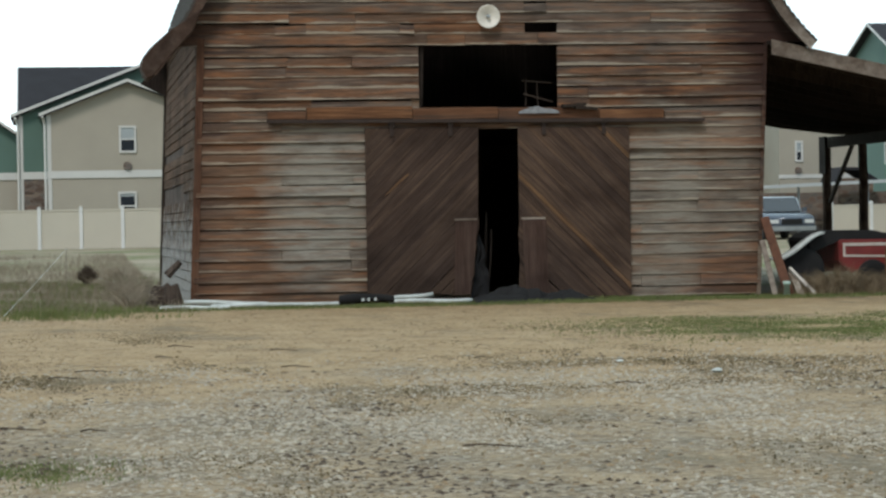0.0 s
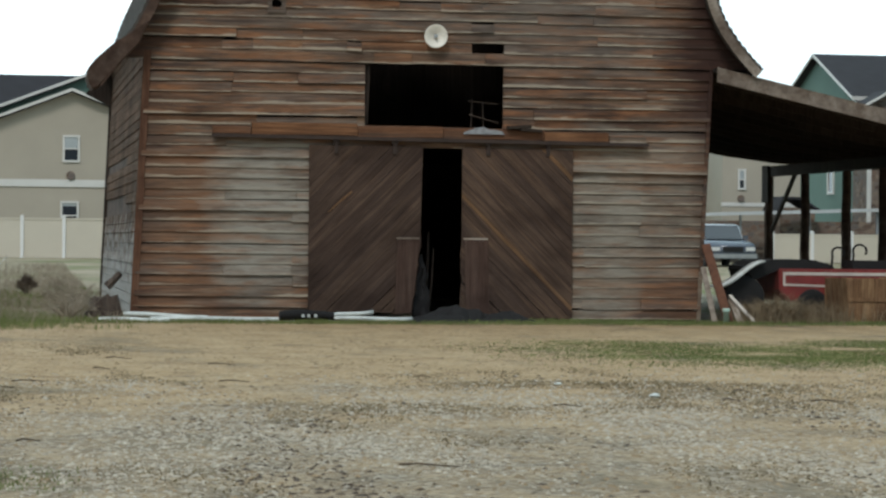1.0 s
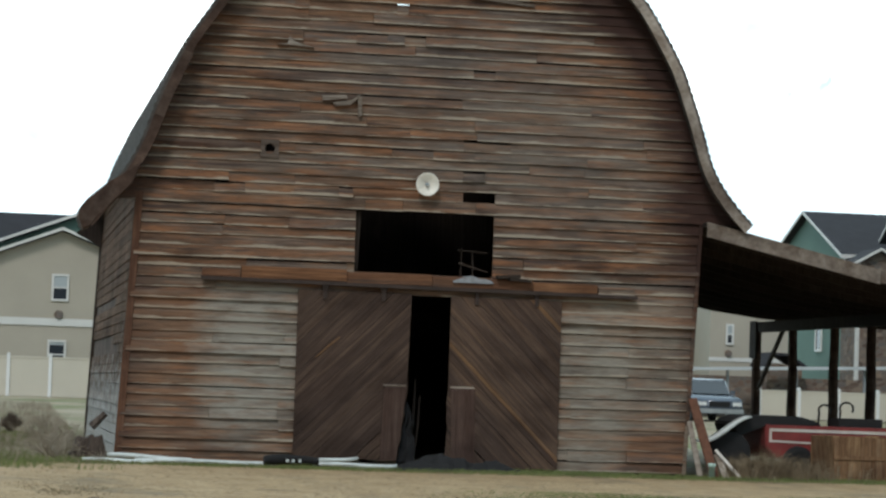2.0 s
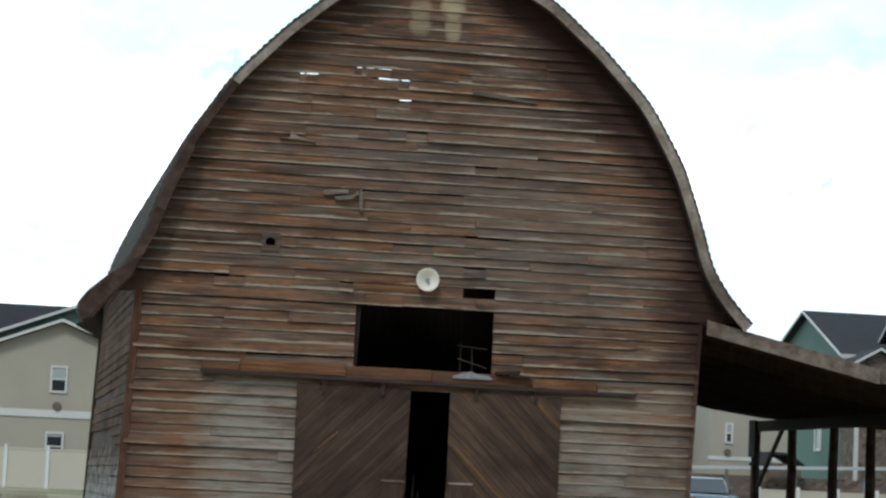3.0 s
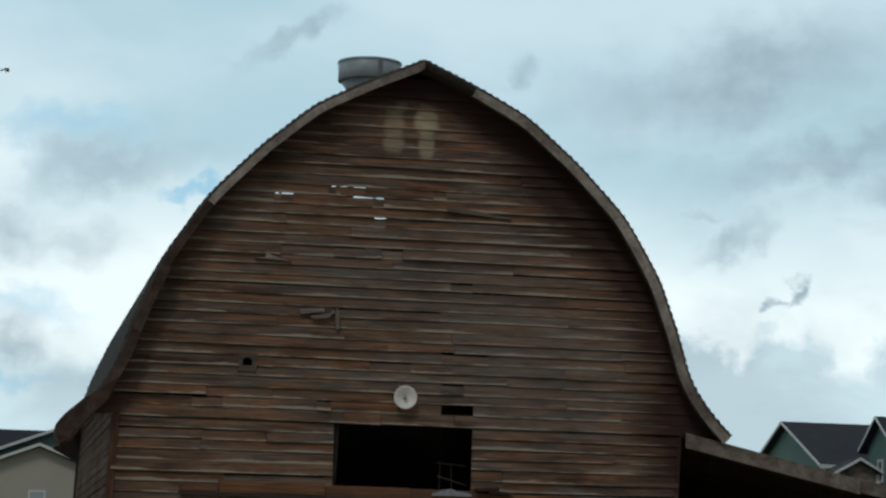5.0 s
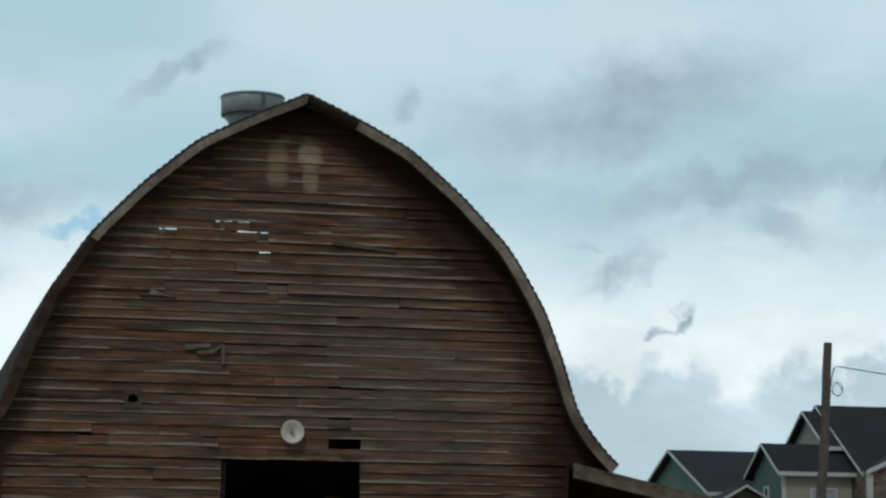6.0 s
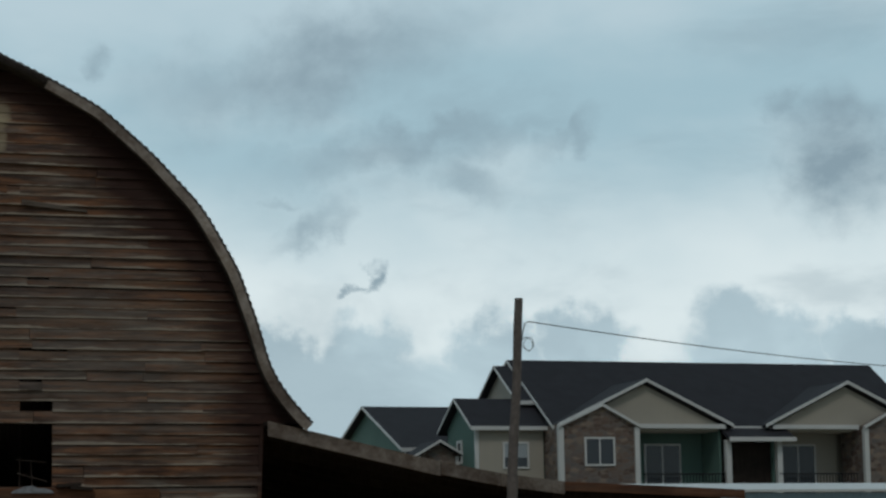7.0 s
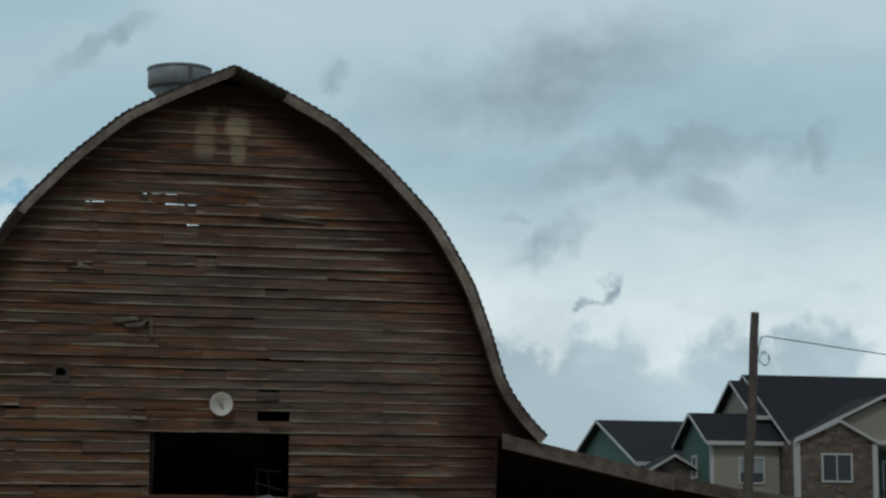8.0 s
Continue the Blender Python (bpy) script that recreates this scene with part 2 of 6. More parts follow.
def spot(n, l, geo, cx, cz, rx, rz, warp, soft=0.5):
    """A blurred stain round one place of the wall: 1 inside, 0 outside."""
    sep = n.new("ShaderNodeSeparateXYZ")
    l.new(geo, sep.inputs[0])
    dx = math_node(n, l, "DIVIDE", math_node(n, l, "SUBTRACT", sep.outputs[0], cx), rx)
    dz = math_node(n, l, "DIVIDE", math_node(n, l, "SUBTRACT", sep.outputs[2], cz), rz)
    d = math_node(n, l, "ADD", math_node(n, l, "POWER", math_node(n, l, "ABSOLUTE", dx, 0), 3.0), math_node(n, l, "POWER", math_node(n, l, "ABSOLUTE", dz, 0), 3.0))
    d = math_node(n, l, "ADD", d, math_node(n, l, "MULTIPLY", math_node(n, l, "SUBTRACT", warp, 0.5), 2.4))
    return ramp(n, l, d, [(max(0.0, 0.75 - soft), (1, 1, 1)), (0.95, (0, 0, 0))])


def gable_weather(n, l, c, geo, info):
    """Bleached grey by the doors, two scoured pale marks under the peak, dark red-brown bands along the rakes."""
    w = noise_tex(n, l, geo, 1.6, 5, 0.65, (0.5, 1, 3.0))
    w = math_node(n, l, "ADD", math_node(n, l, "MULTIPLY", w, 0.8), math_node(n, l, "MULTIPLY", info, 0.2))
    flake = ramp(n, l, noise_tex(n, l, geo, 2.6, 6, 0.7, (0.45, 1, 2.4)), [(0.36, (0.25, 0.25, 0.25)), (0.58, (1, 1, 1))])
    for cx, cz, rx, rz, k, tint in ((-4.5, 1.5, 1.0, 2.2, 0.5, (0.235, 0.128, 0.076)), (4.75, 0.4, 0.9, 0.5, 0.6, (0.19, 0.10, 0.06)),
                                    (-2.8, 1.9, 1.2, 1.75, 0.95, (0.29, 0.275, 0.24)), (3.3, 1.6, 0.9, 2.0, 0.75, (0.285, 0.265, 0.225)), (4.3, 2.0, 1.2, 1.6, 0.45, (0.285, 0.265, 0.225)),
                                    (0.6, 7.2, 3.2, 1.0, 0.35, (0.14, 0.13, 0.124)), (2.4, 5.6, 2.4, 1.5, 0.4, (0.19, 0.178, 0.16))):
        f = math_node(n, l, "MULTIPLY", spot(n, l, geo, cx, cz, rx, rz, w, 0.75), flake)
        c = mixc(n, l, math_node(n, l, "MULTIPLY", f, k), c, tint)
    for cx, cz, rx, rz, k in ((-0.13, 9.98, 0.22, 0.45, 0.42), (0.0, 10.45, 0.14, 0.12, 0.3), (0.47, 10.15, 0.25, 0.28, 0.75), (0.48, 9.8, 0.16, 0.36, 0.5), (0.5, 10.5, 0.2, 0.1, 0.35)):
        f = spot(n, l, geo, cx, cz, rx, rz, w, 0.7)
        c = mixc(n, l, math_node(n, l, "MULTIPLY", f, k), c, (0.47, 0.40, 0.27))
    sep = n.new("ShaderNodeSeparateXYZ")
    l.new(geo, sep.inputs[0])
    up = math_node(n, l, "DIVIDE", sep.outputs[2], 12.0)

    def by_height(rows):
        return ramp(n, l, up, [(z / 12.0, (v / 8.0,) * 3) for z, v in rows])

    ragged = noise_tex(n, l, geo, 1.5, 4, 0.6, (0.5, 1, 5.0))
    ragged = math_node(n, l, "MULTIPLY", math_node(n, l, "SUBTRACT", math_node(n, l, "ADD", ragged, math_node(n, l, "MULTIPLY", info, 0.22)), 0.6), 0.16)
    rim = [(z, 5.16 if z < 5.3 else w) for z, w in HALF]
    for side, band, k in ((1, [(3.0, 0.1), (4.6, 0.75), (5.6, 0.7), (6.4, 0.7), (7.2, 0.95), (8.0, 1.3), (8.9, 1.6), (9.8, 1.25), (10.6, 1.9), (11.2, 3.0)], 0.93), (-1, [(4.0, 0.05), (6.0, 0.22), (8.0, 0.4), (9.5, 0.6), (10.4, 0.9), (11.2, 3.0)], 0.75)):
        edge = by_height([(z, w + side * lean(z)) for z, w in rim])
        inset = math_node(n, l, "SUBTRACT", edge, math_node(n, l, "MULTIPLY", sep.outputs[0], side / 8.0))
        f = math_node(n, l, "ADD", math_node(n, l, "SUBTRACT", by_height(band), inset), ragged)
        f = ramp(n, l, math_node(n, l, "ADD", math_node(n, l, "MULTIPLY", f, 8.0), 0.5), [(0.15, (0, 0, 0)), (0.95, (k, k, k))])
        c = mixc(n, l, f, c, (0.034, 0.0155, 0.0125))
    return c


HALF = [(4.58, 6.06), (4.78, 5.84), (5.12, 5.52), (5.60, 5.20), (6.40, 4.95), (7.40, 4.55), (8.54, 3.835), (9.48, 2.935), (10.31, 1.96), (10.85, 0.91), (11.25, 0.0)]


def lean(z):
    return 0.043 * z if z < 5 else 0.215 + 0.02 * (z - 5) + 0.035 * math.exp(-((z - 8.3) / 1.3) ** 2)


BROWN = [(0.0, (0.115, 0.07, 0.05)), (0.2, (0.215, 0.135, 0.09)), (0.4, (0.155, 0.115, 0.09)), (0.6, (0.235, 0.148, 0.094)), (0.8, (0.185, 0.148, 0.12)), (1.0, (0.265, 0.188, 0.13))]
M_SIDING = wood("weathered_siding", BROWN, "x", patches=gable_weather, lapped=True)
def side_weather(n, l, c, geo, info):
    """Bare grey wood, bleached most where the lower boards have lost all their stain."""
    w = noise_tex(n, l, geo, 3.0, 6, 0.72, (1, 0.6, 1.2))
    sep = n.new("ShaderNodeSeparateXYZ")
    l.new(geo, sep.inputs[0])
    k = math_node(n, l, "ADD", math_node(n, l, "MULTIPLY", sep.outputs[2], 0.32), math_node(n, l, "MULTIPLY", math_node(n, l, "SUBTRACT", w, 0.5), 1.6))
    return mixc(n, l, ramp(n, l, k, [(0.2, (0.9, 0.9, 0.9)), (0.62, (0, 0, 0))]), c, (0.32, 0.31, 0.30))


M_SIDEWALL = wood("weathered_side_wall", [(0, (0.10, 0.065, 0.047)), (1, (0.165, 0.11, 0.08))], "y", bleached=(0.15, 0.125, 0.105), wear=0.3, patches=side_weather)
M_SIDEWALL.node_tree.nodes["Principled BSDF"].inputs["Specular IOR Level"].default_value = 0.05
DOOR = [(0.0, (0.068, 0.046, 0.038)), (0.5, (0.095, 0.066, 0.053)), (1.0, (0.115, 0.078, 0.058))]
M_DOOR = wood("dark_door_planks", DOOR, "up", bleached=(0.17, 0.115, 0.08), wear=0.5)
M_DOOR_DOWN = wood("dark_door_planks_falling", DOOR, "down", bleached=(0.18, 0.115, 0.075), wear=0.5)
M_DOOR_ORANGE = wood("bare_orange_door_plank", [(0, (0.19, 0.115, 0.064)), (1, (0.22, 0.13, 0.072))], "down", bleached=(0.13, 0.085, 0.06), wear=0.7)
M_RAIL = plain("dark_rusted_rail", (0.045, 0.03, 0.025), 0.85, 0.2, 0.4, 6)
M_HEADER_ORANGE = wood("orange_brown_header", [(0, (0.235, 0.118, 0.06)), (1, (0.265, 0.138, 0.072))], "x", bleached=(0.085, 0.052, 0.038), wear=0.95)
M_DOORPATCH = wood("reddish_door_patch", [(0, (0.078, 0.048, 0.039)), (1, (0.09, 0.056, 0.046))], "z", bleached=(0.13, 0.095, 0.08), wear=0.4)
M_BEAM = wood("rust_brown_beam", [(0, (0.14, 0.07, 0.042)), (1, (0.25, 0.125, 0.066))], "x", bleached=(0.08, 0.055, 0.042), wear=0.9)
M_CORNER = wood("red_brown_corner_board", [(0, (0.14, 0.072, 0.046)), (1, (0.16, 0.085, 0.055))], "z", bleached=(0.10, 0.07, 0.055), wear=0.7)
M_TRIM = wood("grey_bargeboard", [(0, (0.31, 0.28, 0.25)), (1, (0.41, 0.375, 0.34))], "d", bleached=(0.46, 0.43, 0.40))
M_FASCIA = wood("brown_grey_fascia", [(0, (0.18, 0.155, 0.135)), (1, (0.25, 0.22, 0.195))], "d", bleached=(0.31, 0.29, 0.27))
M_OLDBROWN = wood("old_brown_trim", [(0, (0.075, 0.048, 0.037)), (1, (0.11, 0.073, 0.057))], "d", bleached=(0.17, 0.14, 0.12))
# near-black tone puts the shade indoors and under roofs into the timber's colour
M_DARKWOOD = wood("shade_toned_old_timber", [(0, (0.026, 0.02, 0.017)), (1, (0.045, 0.034, 0.028))], "z", bleached=(0.09, 0.077, 0.065), wear=0.3)
M_SHINGLE = plain("old_wood_shingle", (0.07, 0.064, 0.06), 0.95, vary=0.45, scale=6, grain=40)
M_SHINGLE.node_tree.nodes["Principled BSDF"].inputs["Specular IOR Level"].default_value = 0.08
M_GALV = plain("galvanised_metal", (0.30, 0.325, 0.34), 0.6, 0.35, 0.2, 4)
M_SEAM = plain("dull_zinc_seam", (0.17, 0.18, 0.19), 0.7, 0.3, 0.25, 4)
M_ENAMEL = plain("white_enamel", (0.72, 0.69, 0.62), 0.45, 0, 0.12, 9)
M_RUST = plain("rusted_iron", (0.13, 0.055, 0.032), 0.8, 0.3, 0.4, 8)
M_BLACK = plain("black_rubber", (0.011, 0.011, 0.012), 0.9, 0, 0.3, 8)
M_WHITEPIPE = plain("white_plastic", (0.58, 0.62, 0.61), 0.5, 0, 0.3, 3)
# red toned down in its colour for the shade beside the lean-to
M_REDPAINT = plain("faded_red_paint_in_shade", (0.19, 0.027, 0.024), 0.5, 0, 0.3, 4)
M_CRATE = wood("tan_crate_boards", [(0, (0.28, 0.17, 0.095)), (1, (0.42, 0.28, 0.16))], "z", bleached=(0.36, 0.27, 0.18))
M_BEIGE = plain("beige_siding", (0.39, 0.355, 0.295), 0.8, 0, 0.07, 0.6, 20)
M_GREEN = plain("sage_green_siding", (0.10, 0.172, 0.145), 0.8, 0, 0.08, 0.6, 20)


def stone_material():
    """Small laid stones in brown and grey, with pale joints."""
    m, n, l, b = material("brown_stone_veneer", 0.92)
    tc = n.new("ShaderNodeTexCoord").outputs["Object"]
    mp = n.new("ShaderNodeMapping")
    mp.inputs["Scale"].default_value = (1.0, 1.0, 2.0)
    l.new(tc, mp.inputs["Vector"])
    vor = n.new("ShaderNodeTexVoronoi")
    vor.inputs["Scale"].default_value = 3.0
    l.new(mp.outputs[0], vor.inputs["Vector"])
    tone = n.new("ShaderNodeSeparateColor")
    l.new(vor.outputs["Color"], tone.inputs[0])
    c = ramp(n, l, tone.outputs[0], [(0.0, (0.085, 0.06, 0.048)), (0.35, (0.17, 0.115, 0.088)), (0.65, (0.135, 0.118, 0.11)), (1.0, (0.25, 0.185, 0.14))])
    rim = n.new("ShaderNodeTexVoronoi")
    rim.feature = "DISTANCE_TO_EDGE"
    rim.inputs["Scale"].default_value = 3.0
    l.new(mp.outputs[0], rim.inputs["Vector"])
    c = mixc(n, l, ramp(n, l, rim.outputs["Distance"], [(0.02, (0.7, 0.7, 0.7)), (0.06, (0, 0, 0))]), c, (0.19, 0.165, 0.145))
    l.new(c, b.inputs["Base Color"])
    bump(n, l, b, rim.outputs["Distance"], 0.6, 0.03)
    return m


M_STONE = stone_material()
M_ROOF = plain("charcoal_shingles", (0.021, 0.020, 0.025), 0.95, 0, 0.25, 1.5, 25)
M_WHITE = plain("white_trim_paint", (0.62, 0.62, 0.60), 0.55, 0, 0.06, 1.0)
M_WHITEPOST = plain("white_vinyl", (0.74, 0.75, 0.75), 0.5, 0, 0.05, 0.8)
M_FENCE = plain("cream_vinyl", (0.56, 0.52, 0.44), 0.5, 0, 0.05, 0.8)
M_BLUEMETAL = plain("pale_blue_metal_sheet", (0.25, 0.34, 0.40), 0.45, 0.2, 0.1, 1.0)
M_CARPAINT = plain("grey_blue_car_paint", (0.10, 0.12, 0.155), 0.25, 0.2, 0.15, 2)
M_CARWHITE = plain("white_car_paint", (0.65, 0.67, 0.68), 0.3, 0, 0.08, 2)
M_CARROOF = plain("pale_car_roof", (0.36, 0.39, 0.43), 0.3, 0.1, 0.1, 2)
M_STRIPE = plain("cream_stripe_paint", (0.55, 0.5, 0.45), 0.5, 0, 0.2, 4)
M_GRASS = plain("short_green_grass", (0.13, 0.155, 0.05), 0.9, 0, 0.45, 1.5)
M_DRY = plain("dry_straw", (0.20, 0.15, 0.095), 0.95, 0, 0.4, 5)
M_BARK = plain("grey_bark", (0.13, 0.11, 0.10), 0.95, 0, 0.4, 10)


def glass_material():
    m, n, l, b = material("window_glass", 0.06)
    b.inputs["Base Color"].default_value = (0.03, 0.036, 0.045, 1)
    b.inputs["Specular IOR Level"].default_value = 0.8
    return m


M_GLASS = glass_material()


def blind_material():
    return plain("pale_blind", (0.36, 0.40, 0.42), 0.5, 0, 0.05, 3)


M_BLIND = blind_material()


def ground_material():
    """Tan packed dirt by the barn, pale gravel towards the viewer, with grass tones, dark bare places and pebbles."""
    m, n, l, b = material("dirt_and_gravel", 0.95)
    geo = n.new("ShaderNodeNewGeometry").outputs["Position"]
    sep = n.new("ShaderNodeSeparateXYZ")
    l.new(geo, sep.inputs[0])
    blot = noise_tex(n, l, geo, 0.3, 6, 0.6, (1, 0.7, 1))
    mid = noise_tex(n, l, geo, 1.5, 6, 0.65, (1, 0.7, 1))
    fine = noise_tex(n, l, geo, 14.0, 5, 0.7)
    dirt = ramp(n, l, mid, [(0.28, (0.285, 0.185, 0.092)), (0.5, (0.42, 0.29, 0.155)), (0.72, (0.48, 0.35, 0.205))])
    vor = n.new("ShaderNodeTexVoronoi")
    vor.inputs["Scale"].default_value = 22.0
    squash = n.new("ShaderNodeMapping")
    squash.inputs["Scale"].default_value = (1, 0.8, 1)
    l.new(geo, squash.inputs["Vector"])
    l.new(squash.outputs[0], vor.inputs["Vector"])
    grey = ramp(n, l, vor.outputs["Color"], [(0.05, (0.10, 0.075, 0.05)), (0.45, (0.225, 0.178, 0.12)), (0.85, (0.37, 0.318, 0.245))])
    gravel = mixc(n, l, ramp(n, l, mid, [(0.34, (1, 1, 1)), (0.66, (0.35, 0.35, 0.35))]), dirt, grey)
    near = math_node(n, l, "ADD", math_node(n, l, "MULTIPLY", sep.outputs[1], 0.14), math_node(n, l, "MULTIPLY", math_node(n, l, "SUBTRACT", blot, 0.5), 4.2))
    f = ramp(n, l, math_node(n, l, "ADD", near, 3.9), [(0.25, (1, 1, 1)), (0.95, (0, 0, 0))])
    c = mixc(n, l, f, dirt, gravel)
    moss = noise_tex(n, l, geo, 0.45, 6, 0.66, (1, 0.6, 1))
    c = mixc(n, l, ramp(n, l, moss, [(0.53, (0, 0, 0)), (0.65, (0.75, 0.75, 0.75))]), c, (0.18, 0.14, 0.085))
    straw = noise_tex(n, l, geo, 2.4, 5, 0.7, (1, 0.7, 1))
    c = mixc(n, l, ramp(n, l, straw, [(0.58, (0, 0, 0)), (0.7, (0.7, 0.7, 0.7))]), c, (0.105, 0.075, 0.05))
    c = mixc(n, l, 1.0, c, ramp(n, l, fine, [(0.3, (0.5, 0.48, 0.46)), (0.65, (1.16, 1.16, 1.16))]), "MULTIPLY")
    far = ramp(n, l, math_node(n, l, "MULTIPLY", math_node(n, l, "ADD", sep.outputs[1], 5.0), 0.1), [(0.3, (0, 0, 0)), (0.75, (1, 1, 1))])
    field = ramp(n, l, blot, [(0.35, (0.34, 0.28, 0.20)), (0.5, (0.25, 0.21, 0.135)), (0.65, (0.15, 0.165, 0.06))])
    c = mixc(n, l, far, c, field)
    l.new(c, b.inputs["Base Color"])
    bump(n, l, b, math_node(n, l, "ADD", fine, mid), 0.8, 0.04)
    return m


M_GROUND = ground_material()


# ---- building helpers ----
def part(name, bm, mat, parent=None, label=""):
    me = bpy.data.meshes.new(name)
    bmesh.ops.recalc_face_normals(bm, faces=bm.faces)
    bm.to_mesh(me)
    bm.free()
    me.materials.append(mat)
    ob = new(name, me)
    if parent:
        ob.parent = parent
    if label:
        tagged(ob, label)
    return ob


def thing(name, label, category, group="", kind="", at=(0, 0, 0)):
    ob = tagged(new(name), label, category, group, kind)
    ob.location = at
    return ob


def smooth(ob):
    for p in ob.data.polygons:
        p.use_smooth = True
    return ob


def box(bm, x0, x1, y0, y1, z0, z1, warp=None):
    v = [bm.verts.new(warp(x, y, z) if warp else (x, y, z)) for x in (x0, x1) for y in (y0, y1) for z in (z0, z1)]
    for f in ((0, 1, 3, 2), (4, 6, 7, 5), (0, 4, 5, 1), (2, 3, 7, 6), (0, 2, 6, 4), (1, 5, 7, 3)):
        bm.faces.new([v[i] for i in f])
    return bm


def prism(bm, poly, y0, y1, axes="xz"):
    """A closed outline swept along the third axis."""
    def at(p, q):
        return {"xz": (p[0], q, p[1]), "yz": (q, p[0], p[1]), "xy": (p[0], p[1], q)}[axes]
    a, b = [bm.verts.new(at(p, y0)) for p in poly], [bm.verts.new(at(p, y1)) for p in poly]
    bm.faces.new(a), bm.faces.new(b[::-1])
    for i in range(len(poly)):
        j = (i + 1) % len(poly)
        bm.faces.new((a[i], b[i], b[j], a[j]))
    return bm


def tube(bm, pts, r, sides=8, r1=None):
    rings, n = [], len(pts)
    for i, p in enumerate(pts):
        d = (Vector(pts[min(i + 1, n - 1)]) - Vector(pts[max(i - 1, 0)])).normalized()
        u = d.orthogonal().normalized()
        w = d.cross(u)
        rr = r + ((r1 if r1 is not None else r) - r) * i / max(1, n - 1)
        rings.append([bm.verts.new(Vector(p) + rr * (math.cos(2 * math.pi * k / sides) * u + math.sin(2 * math.pi * k / sides) * w)) for k in range(sides)])
    for a, b in zip(rings, rings[1:]):
        for k in range(sides):
            bm.faces.new((a[k], a[(k + 1) % sides], b[(k + 1) % sides], b[k]))
    bm.faces.new(rings[0][::-1]), bm.faces.new(rings[-1])
    return bm


def lathe(bm, profile, centre, sides=24, axis="z"):
    """Rings of (radius, height) turned round an axis through centre."""
    rings = []
    for r, h in profile:
        ring = []
        for k in range(sides):
            a = 2 * math.pi * k / sides
            p = {"z": (r * math.cos(a), r * math.sin(a), h), "y": (r * math.cos(a), h, r * math.sin(a)), "x": (h, r * math.cos(a), r * math.sin(a))}[axis]
            ring.append(bm.verts.new(Vector(centre) + Vector(p)))
        rings.append(ring)
    for a, b in zip(rings, rings[1:]):
        for k in range(sides):
            bm.faces.new((a[k], a[(k + 1) % sides], b[(k + 1) % sides], b[k]))
    bm.faces.new(rings[0][::-1]), bm.faces.new(rings[-1])
    return bm


def clip(poly, a, b, c):
    """The part of a convex outline where a*x + b*z <= c."""
    out = []
    for (x0, z0), (x1, z1) in zip(poly, poly[1:] + poly[:1]):
        d0, d1 = a * x0 + b * z0 - c, a * x1 + b * z1 - c
        if d0 <= 0:
            out.append((x0, z0))
        if d0 * d1 < 0:
            t = d0 / (d0 - d1)
            out.append((x0 + t * (x1 - x0), z0 + t * (z1 - z0)))
    return out


def ground_z(x, y):
    k = min(1.0, max(0.0, (y - 6) / 50))
    return 0.62 * k * k * (3 - 2 * k) + 0.02 * noise.noise((x * 0.3, y * 0.3, 0))


# ---- ground ----
def build_ground():
    bm = bmesh.new()
    xs = [-900, -300, -120, -60, -30] + [-20 + 1.0 * i for i in range(46)] + [32, 45, 60, 100, 180, 400, 900]
    ys = [-300, -120, -70, -50] + [-42 + 0.7 * i for i in range(80)] + [18, 24, 32, 42, 56, 80, 140, 300, 900, 2500]
    grid = [[bm.verts.new((x, y, ground_z(x, y))) for x in xs] for y in ys]
    for r0, r1 in zip(grid, grid[1:]):
        for i in range(len(xs) - 1):
            bm.faces.new((r0[i], r0[i + 1], r1[i + 1], r1[i]))
    tagged(smooth(part("ground", bm, M_GROUND)), "packed tan dirt yard with pale gravel and thin grass", "ground", kind="structure")


build_ground()

# ---- barn ----
BARN_BACK = 15.0
def half_width(z):
    return float(np.interp(z, [h for h, _ in HALF], [w for _, w in HALF]))


def wall_half(z):
    """Half the width of the front wall at a height."""
    return 5.16 if z < 4.6 or z > 5.6 and half_width(z) > 5.26 else half_width(z) - 0.10


def roof_line(side, drop=0.0, steps=64):
    """The roof's outline on one side from the ridge to the eave, drop metres inside the outer skin."""
    pts = []
    zs = np.array([h for h, _ in HALF][::-1])
    ws = np.array([w for _, w in HALF][::-1])
    arc = np.r_[0, np.cumsum(np.hypot(np.diff(zs), np.diff(ws)))]
    for s in np.linspace(0, arc[-1], steps):
        k = [np.interp(s + d, arc, v) for v in (ws, zs) for d in (-0.25, 0, 0.25)]
        w, z = (k[0] + 2 * k[1] + k[2]) / 4, (k[3] + 2 * k[4] + k[5]) / 4
        if s == 0:
            w, z = 0.0, zs[0]
        i = min(steps - 2, int(s / arc[-1] * (steps - 1)))
        dw, dz = np.interp(s + 0.1, arc, ws) - np.interp(s - 0.1, arc, ws), np.interp(s + 0.1, arc, zs) - np.interp(s - 0.1, arc, zs)
        n = math.hypot(dw, dz)
        w, z = w + drop * dz / n, z - drop * dw / n
        sag = 0.43 * max(0.0, (w - 5.0)) if side < 0 else 0.0
        w += 0.10 * max(0.0, (w - 5.0)) if side < 0 else 0.0
        pts.append((lean(z) + side * max(0.0, w), z - sag))
    return pts


barn = thing("barn", "old leaning wooden barn with arched roof and weathered brown siding", "barn")


